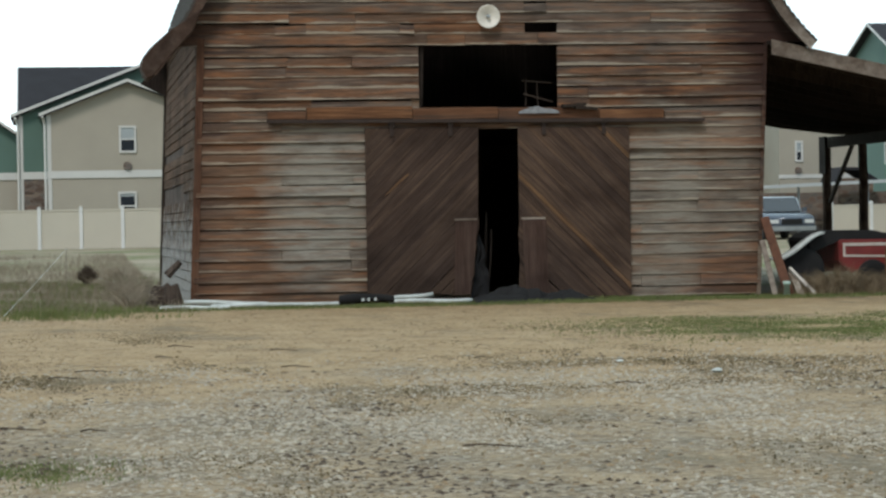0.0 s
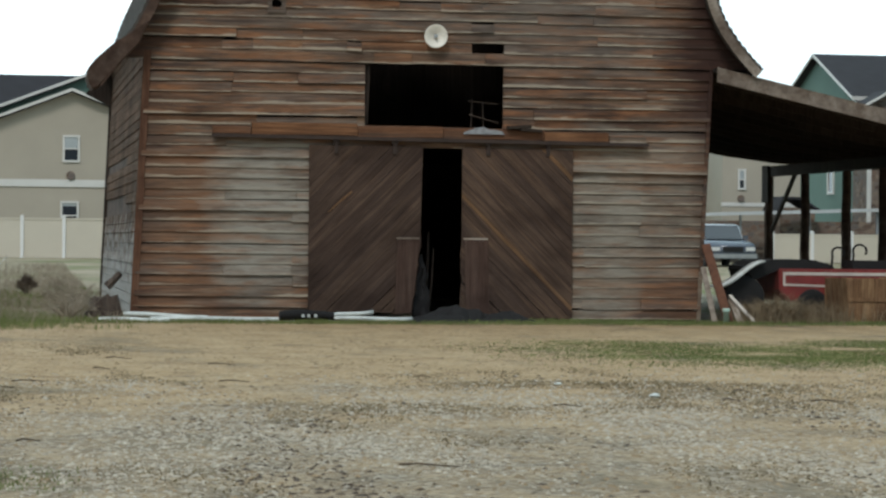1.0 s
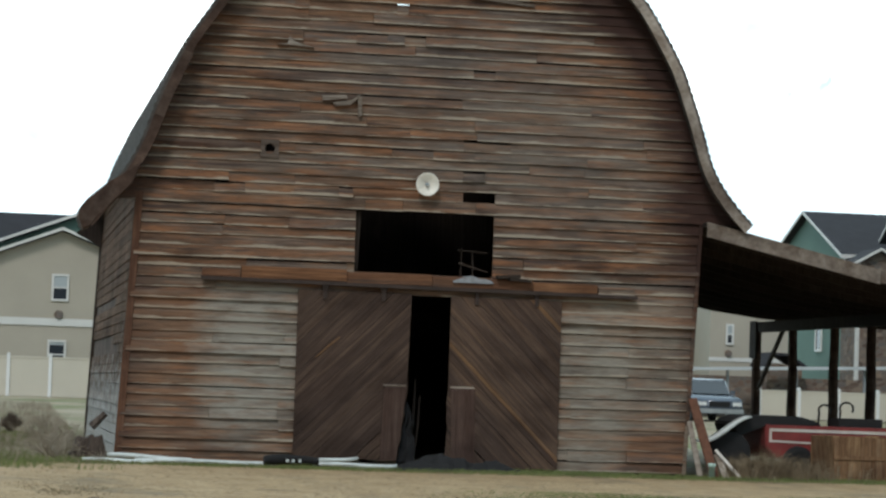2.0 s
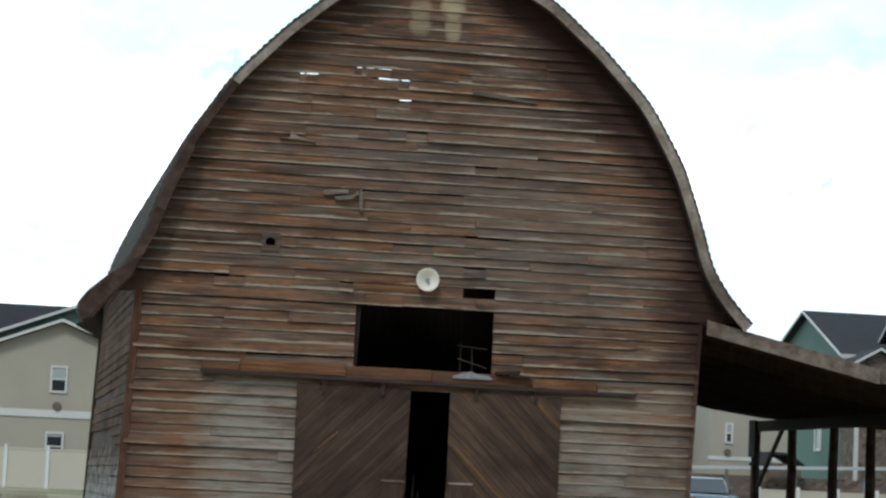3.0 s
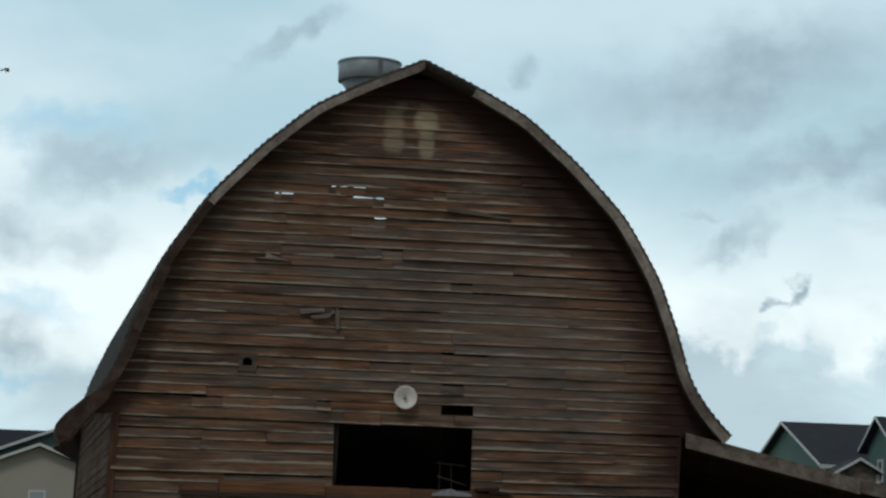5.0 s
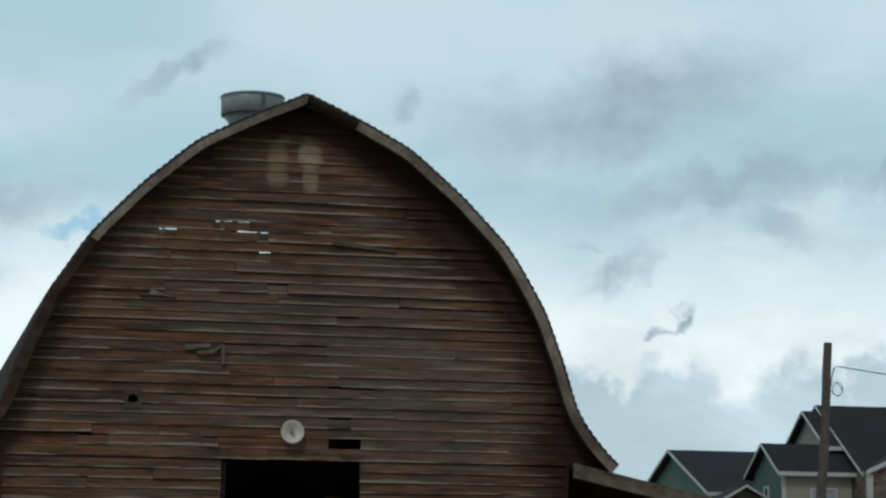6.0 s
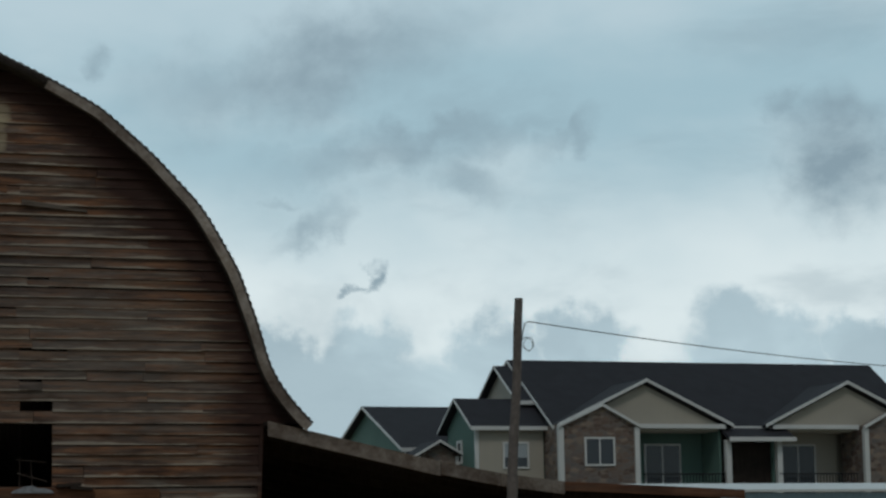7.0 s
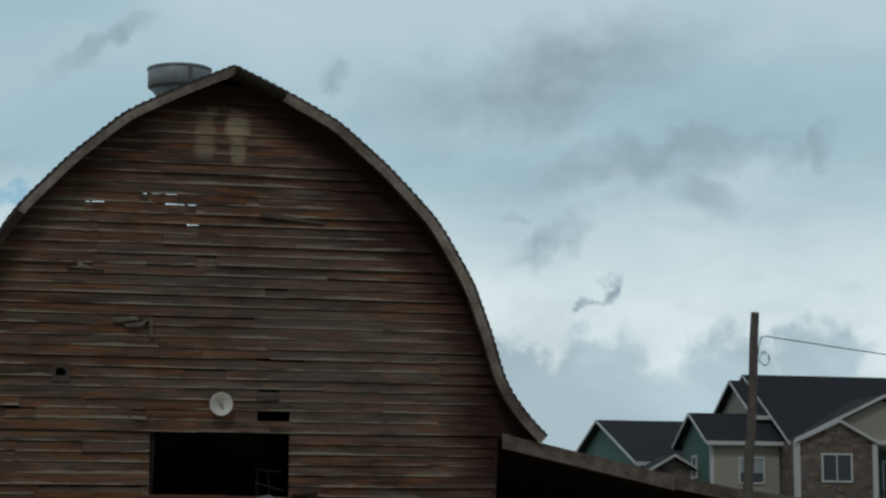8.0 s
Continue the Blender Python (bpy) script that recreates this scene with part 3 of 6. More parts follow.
def build_barn_shell():
    # frame behind the front boards
    bm = bmesh.new()
    for x in (-5.05, -3.4, -1.15, 1.55, 2.95, 5.05):
        top = 4.6 if abs(x) > 5 else min(10.5, float(np.interp(abs(x), [0, 1.9, 2.8, 3.7, 4.4], [10.8, 9.9, 9.0, 8.1, 7.0])))
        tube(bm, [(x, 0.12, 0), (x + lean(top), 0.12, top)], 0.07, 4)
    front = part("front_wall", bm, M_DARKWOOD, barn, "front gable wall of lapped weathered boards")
    # side and back walls
    rng = random.Random(3)
    for side in (-1, 1):
        bm = prism(bmesh.new(), [(side * 5.04, 0.0), (side * 5.08, 0.0), (side * 5.08 + lean(5.3), 5.3), (side * 5.04 + lean(5.3), 5.3)], 0.1, BARN_BACK - 0.12)
        wall = part("side_wall", bm, M_OLDBROWN, barn, "side wall of bleached splitting boards")
        for i in range(28):
            z0, z1 = 0.02 + i * 0.19, 0.02 + (i + 1) * 0.19
            cuts = [0.03] + ([rng.uniform(3, 12)] if rng.random() < 0.35 else []) + [BARN_BACK]
            if side < 0 and 7 <= i <= 12 and rng.random() < 0.7:
                cuts = [0.03, rng.uniform(2.0, 6.0), BARN_BACK]
            for y0, y1 in zip(cuts, cuts[1:]):
                ya = y0
                if side < 0 and y0 < 1 and i < 14:
                    ya = y0 + rng.choice((0, 0, 0.05, 0.12, 0.3))
                if side < 0 and rng.random() < (0.10 if i < 13 else 0.03):
                    continue
                w, out = 5.10, rng.uniform(0.012, 0.032)
                pts = [(w - 0.015, z0), (w + out, z0 + rng.uniform(-0.01, 0.02)), (w + 0.008, z1), (w - 0.015, z1)]
                part("board", prism(bmesh.new(), [(side * x + lean(z), z) for x, z in pts], ya, y1 - 0.005), M_SIDEWALL, wall)
    bm = bmesh.new()
    zs = np.linspace(0, 11.0, 40)
    prism(bm, [(lean(z) - wall_half(z), z) for z in zs] + [(lean(z) + wall_half(z), z) for z in zs[::-1]], BARN_BACK - 0.1, BARN_BACK)
    # back wall takes the near-black timber so the loft opening stays dark
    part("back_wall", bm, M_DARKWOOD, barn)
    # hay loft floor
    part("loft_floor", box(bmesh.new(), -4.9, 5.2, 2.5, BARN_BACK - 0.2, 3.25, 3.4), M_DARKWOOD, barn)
    # roof: stepped shingle courses outside, boards inside
    for side in (-1, 1):
        outer, inner = roof_line(side, 0.0, 130), roof_line(side, 0.14, 130)
        bm = bmesh.new()
        ys = [-0.42] + [0.5 + 0.75 * i for i in range(20)] + [15.35]
        cols = []
        for j, y in enumerate(ys):
            col = []
            for i, (o, q) in enumerate(zip(outer, inner)):
                k = (0.02 if i % 2 else -0.003) + 0.008 * noise.noise((i * 0.9, y * 1.7, side * 3.0))
                d = Vector((o[0] - q[0], o[1] - q[1])).normalized() if (o[0], o[1]) != (q[0], q[1]) else Vector((0, 1))
                col.append((bm.verts.new((o[0] + d.x * k, y, o[1] + d.y * k)), bm.verts.new((q[0], y, q[1]))))
            cols.append(col)
        for j, (a, b) in enumerate(zip(cols, cols[1:])):
            for i in range(len(a) - 1):
                if side < 0 and j >= 3 and outer[i + 1][0] < -5.1 and outer[i + 1][1] < 5.3:
                    continue
                missing = 15 <= j <= 19 and (4 <= i <= 28 if side > 0 else 3 <= i <= 21)
                if missing:
                    continue
                bm.faces.new((a[i][0], b[i][0], b[i + 1][0], a[i + 1][0]))
                bm.faces.new((a[i][1], a[i + 1][1], b[i + 1][1], b[i][1]))
            if side > 0 or j < 3:
                bm.faces.new((a[-1][0], b[-1][0], b[-1][1], a[-1][1]))
        for col in (cols[0], cols[-1]):
            for i, (p, q) in enumerate(zip(col, col[1:])):
                if col is cols[0] or side > 0 or outer[i + 1][1] > 5.3:
                    bm.faces.new((p[0], q[0], q[1], p[1]))
        part("roof", bm, M_SHINGLE, barn, "curved roof of old grey wood shingles")
        # bargeboards: short boards bent along the rake
        o2, i2 = roof_line(side, 0.05, 61), roof_line(side, 0.215 if side > 0 else 0.19, 61)
        cuts = [0, 7, 17, 27, 37, 48, 60] if side > 0 else [0, 6, 13, 22, 31, 40, 48, 60]
        deep = roof_line(side, 0.23, 61)
        for n, (c0, c1) in enumerate(zip(cuts, cuts[1:])):
            bm = bmesh.new()
            if side > 0 and n == 0:
                i3 = roof_line(side, 0.13, 61)
            else:
                i3 = deep if side < 0 and n >= 5 else i2
            jut = 0.012 * (n % 2)
            prev = None
            for i in range(c0, c1 + 1):
                q = [bm.verts.new((o2[i][0], -0.455 - jut, o2[i][1])), bm.verts.new((i3[i][0], -0.455 - jut, i3[i][1])),
                     bm.verts.new((i3[i][0], -0.425, i3[i][1])), bm.verts.new((o2[i][0], -0.425, o2[i][1]))]
                if prev:
                    for k in range(4):
                        bm.faces.new((prev[k], prev[(k + 1) % 4], q[(k + 1) % 4], q[k]))
                else:
                    bm.faces.new(q)
                prev = q
            bm.faces.new(prev[::-1])
            part("bargeboard", bm, M_DARKWOOD if (side > 0 and n == 0) else M_OLDBROWN if (side < 0 and n >= 4) else M_TRIM, barn)
    # heavy eave end on the left flare
    bm = prism(bmesh.new(), [(-4.92, 5.26), (-5.25, 5.02), (-5.52, 4.85), (-5.84, 4.57), (-5.99, 4.38), (-6.01, 4.22), (-5.91, 4.02), (-5.8, 4.07), (-5.52, 4.42), (-5.1, 4.83)], -0.47, 0.45)
    bmesh.ops.bevel(bm, geom=bm.edges[:], offset=0.02, segments=1, affect="EDGES")
    part("eave_end", bm, M_OLDBROWN, barn, "dark brown splintered eave end")
    # corner boards
    for side, w in ((-1, 0.13), (1, 0.07)):
        bm = bmesh.new()
        x = side * 5.14
        prism(bm, [(x - w / 2, 0.02), (x + w / 2, 0.02), (x + w / 2 + lean(4.75), 4.75), (x - w / 2 + lean(4.75), 4.75)], -0.05, 0.03)
        part("corner_board", bm, M_CORNER if side < 0 else M_SIDING, barn)
    return front


FRONT = build_barn_shell()


# ---- sliding doors ----
def sliding_door(x0, x1, z0, z1, slope, ragged):
    bm = bmesh.new()
    for xa in (x0 + 0.06, (x0 + x1) / 2, x1 - (0.06 if ragged > 0 else 0.28)):
        box(bm, xa - 0.05, xa + 0.05, -0.07, -0.03, z0 + 0.05, z1 - 0.02)
    for za in (z0 + 0.12, (z0 + z1) / 2, z1 - 0.1):
        box(bm, x0 + 0.02, x1 - (0.02 if ragged > 0 else 0.2), -0.075, -0.035, za - 0.06, za + 0.06)
    door = part("sliding_door", bm, M_DARKWOOD, barn, "sliding barn door of dark diagonal planks")
    rng = random.Random(int(x0 * 100))
    s = math.sqrt(0.5)
    a, b = (-s * slope, s)
    corners = [(x0, z0), (x1, z0), (x1, z1), (x0, z1)]
    if ragged < 0:
        corners[1:2] = [(x1 - 0.17, z0), (x1 - 0.04, z0 + 1.2)]
    d = min(a * x + b * z for x, z in corners)
    top = max(a * x + b * z for x, z in corners)
    while d < top:
        w = rng.uniform(0.13, 0.2)
        for v in (2.97, 5.32) if slope < 0 else ():
            if abs(d - s * v + 0.035) < 0.001:
                w = 0.07
            elif d < s * v - 0.036 < d + w:
                w = s * v - 0.035 - d
        poly = clip(clip(corners[:], a, b, d + w - 0.004), -a, -b, -d)
        d += w
        if len(poly) < 3:
            continue
        cx = sum(p[0] for p in poly) / len(poly)
        if ragged:
            poly = [(x + (rng.uniform(-0.03, 0.05) * ragged if (x - x0 if ragged > 0 else x1 - 0.17 * max(0, 1.4 - z) / 1.3 - x) < 0.05 and z < 1.4 else 0), z + (rng.uniform(-0.01, 0.04) if z < z0 + 0.03 else 0)) for x, z in poly]
        k = rng.uniform(0, 0.007)
        bm = prism(bmesh.new(), poly, -0.10 - k, -0.075)
        bare = slope < 0 and any(abs(d - s * v - 0.035) < 0.01 for v in (2.97, 5.32))
        part("plank", bm, M_DOOR_ORANGE if bare else M_DOOR if slope > 0 else M_DOOR_DOWN, door)
    return door


door_left = sliding_door(-2.06, -0.01, 0.12, 3.13, 1, -1)
door_right = sliding_door(0.71, 2.75, 0.04, 3.11, -1, 1)
part("patch_panel", prism(bmesh.new(), [(-0.50, 0.12), (-0.2, 0.14), (-0.13, 0.7), (-0.05, 1.46), (-0.46, 1.45)], -0.125, -0.108), M_DOORPATCH, door_left, "reddish-brown patch board")
part("patch_panel", prism(bmesh.new(), [(0.80, 0.12), (1.22, 0.08), (1.2, 1.45), (0.76, 1.45), (0.78, 0.8)], -0.125, -0.108), M_DOORPATCH, door_right, "reddish-brown patch board")
part("splintered_strip", prism(bmesh.new(), [(-1.74, 1.91), (-1.69, 1.935), (-1.28, 2.295), (-1.30, 2.315), (-1.5, 2.155)], -0.118, -0.108), M_DOOR_ORANGE, door_left, "bare splintered strip of wood")
for door, a, b in ((door_left, -0.48, -0.06), (door_right, 0.74, 1.18)):
    part("drip_strip", box(bmesh.new(), a, b, -0.132, -0.108, 1.46, 1.495), M_TRIM, door)
for door, xs in ((door_left, (-1.58, -0.52)), (door_right, (1.18, 2.28))):
    for x in xs:
        bm = box(bmesh.new(), x - 0.035, x + 0.035, -0.135, -0.108, 2.98, 3.25)
        lathe(bm, [(0.06, -0.15), (0.065, -0.13), (0.06, -0.11)], (x, 0, 3.2), 12, "y")
        part("hanger", bm, M_RAIL, door, "dark rusty roller hanger")


def track():
    t = part("door_track", box(bmesh.new(), -3.80, 4.14, -0.19, -0.10, 3.21, 3.275, lambda x, y, z: (x, y, z - 0.007 * x)), M_RAIL, barn, "long rusty door track under a header board")
    for x0, x1, za, zb in ((-3.09, -1.2, 3.30, 3.50), (-1.19, 0.35, 3.285, 3.46), (0.36, 2.2, 3.275, 3.44), (2.21, 3.40, 3.26, 3.40), (-3.78, -3.11, 3.31, 3.42), (3.42, 4.1, 3.25, 3.36)):
        bm = bmesh.new()
        prev = None
        for i in range(9):
            x = x0 + (x1 - x0) * i / 8
            k = 0.014 * noise.noise((x * 2.3, 4, 0))
            q = [bm.verts.new(p) for p in ((x, -0.02, za), (x, -0.125 + k, za + k), (x, -0.12 + k, zb + k * 1.5), (x, -0.02, zb + 0.03))]
            if prev:
                for j in range(4):
                    bm.faces.new((prev[j], prev[(j + 1) % 4], q[(j + 1) % 4], q[j]))
            else:
                bm.faces.new(q)
            prev = q
        bm.faces.new(prev[::-1])
        part("header_board", bm, M_HEADER_ORANGE if x0 == -3.09 or x0 == 2.21 else M_BEAM if x1 < 2.3 or x0 > 0 and x1 < 3.5 else M_SIDING, t)


track()


def barn_lamp():
    bm = lathe(bmesh.new(), [(0.03, -0.12), (0.07, -0.14), (0.09, -0.155), (0.198, -0.20), (0.212, -0.205), (0.203, -0.19), (0.06, -0.10)], (0.19, 0, 5.10), 28, "y")
    ob = smooth(part("yard_lamp", bm, M_ENAMEL))
    tagged(ob, "white enamel dish lamp shade fixed to the barn gable", "lamp")
    part("socket", lathe(bmesh.new(), [(0.02, -0.23), (0.032, -0.225), (0.035, -0.14)], (0.19, 0, 5.10), 14, "y"), M_GALV, ob, "dark bulb socket")
    part("bracket", tube(bmesh.new(), [(0.19, 0.0, 5.22), (0.19, -0.1, 5.22), (0.19, -0.14, 5.10)], 0.015), M_RUST, ob)


barn_lamp()


def ventilator():
    c = (0.36, 6.3, 0)
    v = thing("roof_ventilator", "round galvanised metal ventilator on the barn ridge", "ventilator")
    smooth(part("cap", lathe(bmesh.new(), [(0.63, 12.15), (0.655, 12.17), (0.655, 12.55), (0.63, 12.57), (0.1, 12.61)], c, 36), M_GALV, v))
    part("rim", lathe(bmesh.new(), [(0.64, 12.52), (0.672, 12.53), (0.672, 12.57), (0.64, 12.58)], c, 36), M_GALV, v)
    part("seam", prism(bmesh.new(), [(c[0] + 0.08, c[1] - 0.662), (c[0] + 0.17, c[1] - 0.646), (c[0] + 0.17, c[1] - 0.63), (c[0] + 0.08, c[1] - 0.64)], 12.16, 12.55, "xy"), M_SEAM, v, "darker overlapped seam")
    smooth(part("neck", lathe(bmesh.new(), [(0.48, 10.9), (0.48, 11.98), (0.6, 12.16)], c, 36), M_GALV, v))


ventilator()


# ---- lean-to shed ----
def lean_to():
    s = thing("lean_to_shed", "open lean-to shed with a low roof on dark timber posts", "shed")
    rise = 0.008

    def top(x, y):
        return float(np.interp(x, [5.3, 8.7, 9.9, 11.2, 14.96], [4.65, 3.90, 3.68, 3.52, 3.35])) + rise * y
    bm = bmesh.new()
    xs, ys = [5.36, 7, 8.7, 9.9, 11.2, 13, 15.0], [-0.3, 2, 5, 8, 12, 15.3]
    up = [[bm.verts.new((x, y, top(x, y))) for x in xs] for y in ys]
    dn = [[bm.verts.new((x, y, top(x, y) - 0.07)) for x in xs] for y in ys]
    for g in (up, dn):
        for a, b in zip(g, g[1:]):
            for i in range(len(xs) - 1):
                bm.faces.new((a[i], a[i + 1], b[i + 1], b[i]))
    for j in (0, -1):
        for i in range(len(xs) - 1):
            bm.faces.new((up[j][i], up[j][i + 1], dn[j][i + 1], dn[j][i]))
    for i in (0, -1):
        for j in range(len(ys) - 1):
            bm.faces.new((up[j][i], up[j + 1][i], dn[j + 1][i], dn[j][i]))
    part("roof", bm, M_DARKWOOD, s, "low plank roof")
    for x0, x1 in ((5.37, 8.7), (8.71, 9.9), (9.91, 11.2), (11.21, 15.0)):
        bm = bmesh.new()
        h = 0.26 if x0 < 8 else 0.23 if x0 < 11 else 0.16
        prism(bm, [(x0, top(x0, 0) - h), (x1, top(x1, 0) - h), (x1, top(x1, 0) + 0.01), (x0, top(x0, 0) + 0.01)], -0.36, -0.305)
        part("fascia", bm, M_FASCIA if x0 < 11 else M_BEAM, s)
    for i in range(12):
        y = 0.3 + 1.3 * i
        bm = bmesh.new()
        for x0, x1 in ((5.37, 8.7), (8.7, 9.9), (9.9, 11.2), (11.2, 14.8)):
            prism(bm, [(x0, top(x0, y) - 0.24), (x1, top(x1, y) - 0.24), (x1, top(x1, y) - 0.075), (x0, top(x0, y) - 0.075)], y, y + 0.06)
        part("rafter", bm, M_DARKWOOD, s)
    part("eave_beam", box(bmesh.new(), 11.02, 11.2, -0.2, 15.25, 3.08, 3.33), M_DARKWOOD, s)
    part("eave_beam", box(bmesh.new(), 14.55, 14.7, -0.2, 15.25, 2.98, 3.12), M_DARKWOOD, s)
    for x, ys in ((11.12, (15.0, 12.1, 9.2, 6.8, 4.2, 1.4)), (14.62, (0.2, 5.0, 10.0, 15.0))):
        for y in ys:
            bm = bmesh.new()
            n = 7
            h = 3.08 if x < 12 else 3.0
            tube(bm, [(x + 0.007 * math.sin(i * 1.7 + y) + 0.02 * math.sin(y), y + 0.007 * math.cos(i * 2.1 + y), ground_z(x, y) - 0.1 + (h + 0.1 - ground_z(x, y)) * i / n) for i in range(n + 1)], 0.125, 8, 0.105)
            part("post", bm, M_OLDBROWN, s)
    part("brace", tube(bmesh.new(), [(11.14, 14.8, 1.75), (11.22, 13.2, 3.12)], 0.055, 4), M_DARKWOOD, s)
    part("brace", box(bmesh.new(), 10.97, 11.02, 14.6, 15.1, 2.45, 3.35), M_DARKWOOD, s)


lean_to()


# ---- houses, fence and far things ----
def gable_roof(x0, x1, y0, y1, eave, ridge, along, hang=0.35, thick=0.16):
    """Two roof slabs over a box; along: the axis of the ridge."""
    bm = bmesh.new()
    if along == "x":
        ym = (y0 + y1) / 2
        k = (ridge - eave) / (ym - y0)
        for ya, yb in ((y0 - hang, ym), (y1 + hang, ym)):
            za = eave - k * hang
            prism(bm, [(ya, za), (yb, ridge), (yb, ridge + thick), (ya, za + thick)], x0 - hang, x1 + hang, "yz")
    else:
        xm = (x0 + x1) / 2
        k = (ridge - eave) / (xm - x0)
        for xa, xb in ((x0 - hang, xm), (x1 + hang, xm)):
            za = eave - k * hang
            prism(bm, [(xa, za), (xb, ridge), (xb, ridge + thick), (xa, za + thick)], y0 - hang, y1, "xz")
    return bm


def rakes(parent, x0, x1, y0, y1, eave, ridge, along, hang=0.35, end=0):
    """White boards along the gable's edges."""
    for s in (0, 1):
        bm = bmesh.new()
        if along == "x":
            ym, ya = (y0 + y1) / 2, (y0 - hang, y1 + hang)[s]
            za = eave - (ridge - eave) / (ym - y0) * hang
            xe = x0 - hang if end == 0 else x1 + hang
            prism(bm, [(ya, za + 0.045), (ym, ridge + 0.045), (ym, ridge + 0.165), (ya, za + 0.165)], xe - 0.04, xe - 0.005, "yz")
        else:
            xm, xa = (x0 + x1) / 2, (x0 - hang, x1 + hang)[s]
            za = eave - (ridge - eave) / (xm - x0) * hang
            prism(bm, [(xa, za + 0.045), (xm, ridge + 0.045), (xm, ridge + 0.17), (xa, za + 0.17)], y0 - hang - 0.04, y0 - hang - 0.005)
        part("rake_board", bm, M_WHITE, parent)


def wing(parent, x0, x1, y0, y1, base, eave, ridge, along, wall, lower=None, hang=0.35, trim=True):
    """A block of a house with a gable roof. along 'x': ridge runs across; 'y': gable towards the yard."""
    bm = bmesh.new()
    low = base
    if lower:
        low = 3.4 + 0.1
        part("lower_wall", box(bmesh.new(), x0 + 0.02, x1 - 0.02, y0 + 0.02, y1, base, low), lower, parent)
        bm2 = box(bmesh.new(), x0 - 0.03, x1 + 0.03, y0 - 0.03, y1, low - 0.02, low + 0.28)
        part("band_trim", bm2, M_WHITE, parent)
        low += 0.26
    if along == "x":
        ym = (y0 + y1) / 2
        prism(bm, [(y0, low), (y1, low), (y1, eave), (ym, ridge), (y0, eave)], x0, x1, "yz")
    else:
        xm = (x0 + x1) / 2
        prism(bm, [(x0, low), (x1, low), (x1, eave), (xm, ridge), (x0, eave)], y0, y1)
    w = part("wall", bm, wall, parent)
    part("roof", gable_roof(x0, x1, y0, y1, eave, ridge, along, hang), M_ROOF, parent)
    rakes(parent, x0, x1, y0, y1, eave, ridge, along, hang)
    if along == "x":
        k = (ridge - eave) / ((y1 - y0) / 2)
        z = eave - k * hang
        part("gutter", box(bmesh.new(), x0 - hang, x1 + hang, y0 - hang - 0.09, y0 - hang - 0.005, z - 0.02, z + 0.16), M_WHITE, parent)
    for x in ((x0, x1) if along == "y" else (x0,)) if trim else ():
        part("corner_trim", box(bmesh.new(), x - 0.04 if x == x0 else x - 0.13, x + 0.13 if x == x0 else x + 0.04, y0 - 0.035, y0 + 0.1, base, eave - 0.02), M_WHITE, parent)
    return w


def window(parent, x0, x1, z0, z1, y, sash="h", blind=0.5):
    """A recessed window on a wall that faces the yard."""
    f = 0.085
    bm = bmesh.new()
    for a in ((x0 - f, x1 + f, z0 - f, z0), (x0 - f, x1 + f, z1, z1 + f), (x0 - f, x0, z0, z1), (x1, x1 + f, z0, z1)):
        box(bm, a[0], a[1], y - 0.07, y + 0.02, a[2], a[3])
    if sash == "h":
        box(bm, x0, x1, y - 0.045, y, (z0 + z1) / 2 - 0.03, (z0 + z1) / 2 + 0.03)
    else:
        box(bm, (x0 + x1) / 2 - 0.03, (x0 + x1) / 2 + 0.03, y - 0.045, y, z0, z1)
    w = part("window", bm, M_WHITE, parent, "white-framed window")
    part("pane", box(bmesh.new(), x0, x1, y - 0.025, y - 0.005, z0, z1), M_GLASS, w)
    if blind:
        part("blind", box(bmesh.new(), x0 + 0.01, x1 - 0.01, y - 0.033, y - 0.027, z1 - (z1 - z0) * blind, z1), M_BLIND, w)
    return w


def side_window(parent, x, y0, y1, z0, z1):
    """A window on a wall that faces towards -x."""
    f = 0.11
    bm = bmesh.new()
    for a in ((y0 - f, y1 + f, z0 - f, z0), (y0 - f, y1 + f, z1, z1 + f), (y0 - f, y0, z0, z1), (y1, y1 + f, z0, z1)):
        box(bm, x - 0.07, x + 0.02, a[0], a[1], a[2], a[3])
    w = part("window", bm, M_WHITE, parent)
    part("pane", box(bmesh.new(), x - 0.025, x - 0.005, y0, y1, z0, z1), M_GLASS, w)


def left_house():
    h = thing("house", "two-storey beige and green house with charcoal shingle roof", "house", at=(1.03, 0, 0))
    wing(h, -8.85, -2.35, 60.0, 68, 0.5, 6.10, 7.35, "y", M_BEIGE, M_BEIGE)
    wing(h, -10.0, 0.9, 61.2, 68.4, 0.5, 6.12, 8.2, "y", M_GREEN, M_STONE)
    wing(h, -9.75, 6, 63.5, 71.5, 0.5, 6.1, 8.35, "x", M_GREEN)
    wing(h, -13.5, -9.9, 61.8, 67, 0.5, 5.15, 6.35, "y", M_GREEN, M_BEIGE)
    window(h, -5.88, -5.35, 4.58, 5.52, 60.0)
    window(h, -5.95, -5.37, 1.80, 2.82, 60.0, blind=0.12)
    part("vent_hood", lathe(bmesh.new(), [(0.16, -0.12), (0.18, -0.06), (0.18, 0.0)], (-5.63, 60, 3.95), 12, "y"), M_STONE, h)
    for x, y in ((-8.95, 59.95), (-10.05, 61.15)):
        part("downpipe", tube(bmesh.new(), [(x - 0.12, y - 0.35, 6.0), (x - 0.02, y - 0.08, 5.7), (x - 0.02, y - 0.08, 0.6)], 0.05, 8), M_WHITE, h)


left_house()


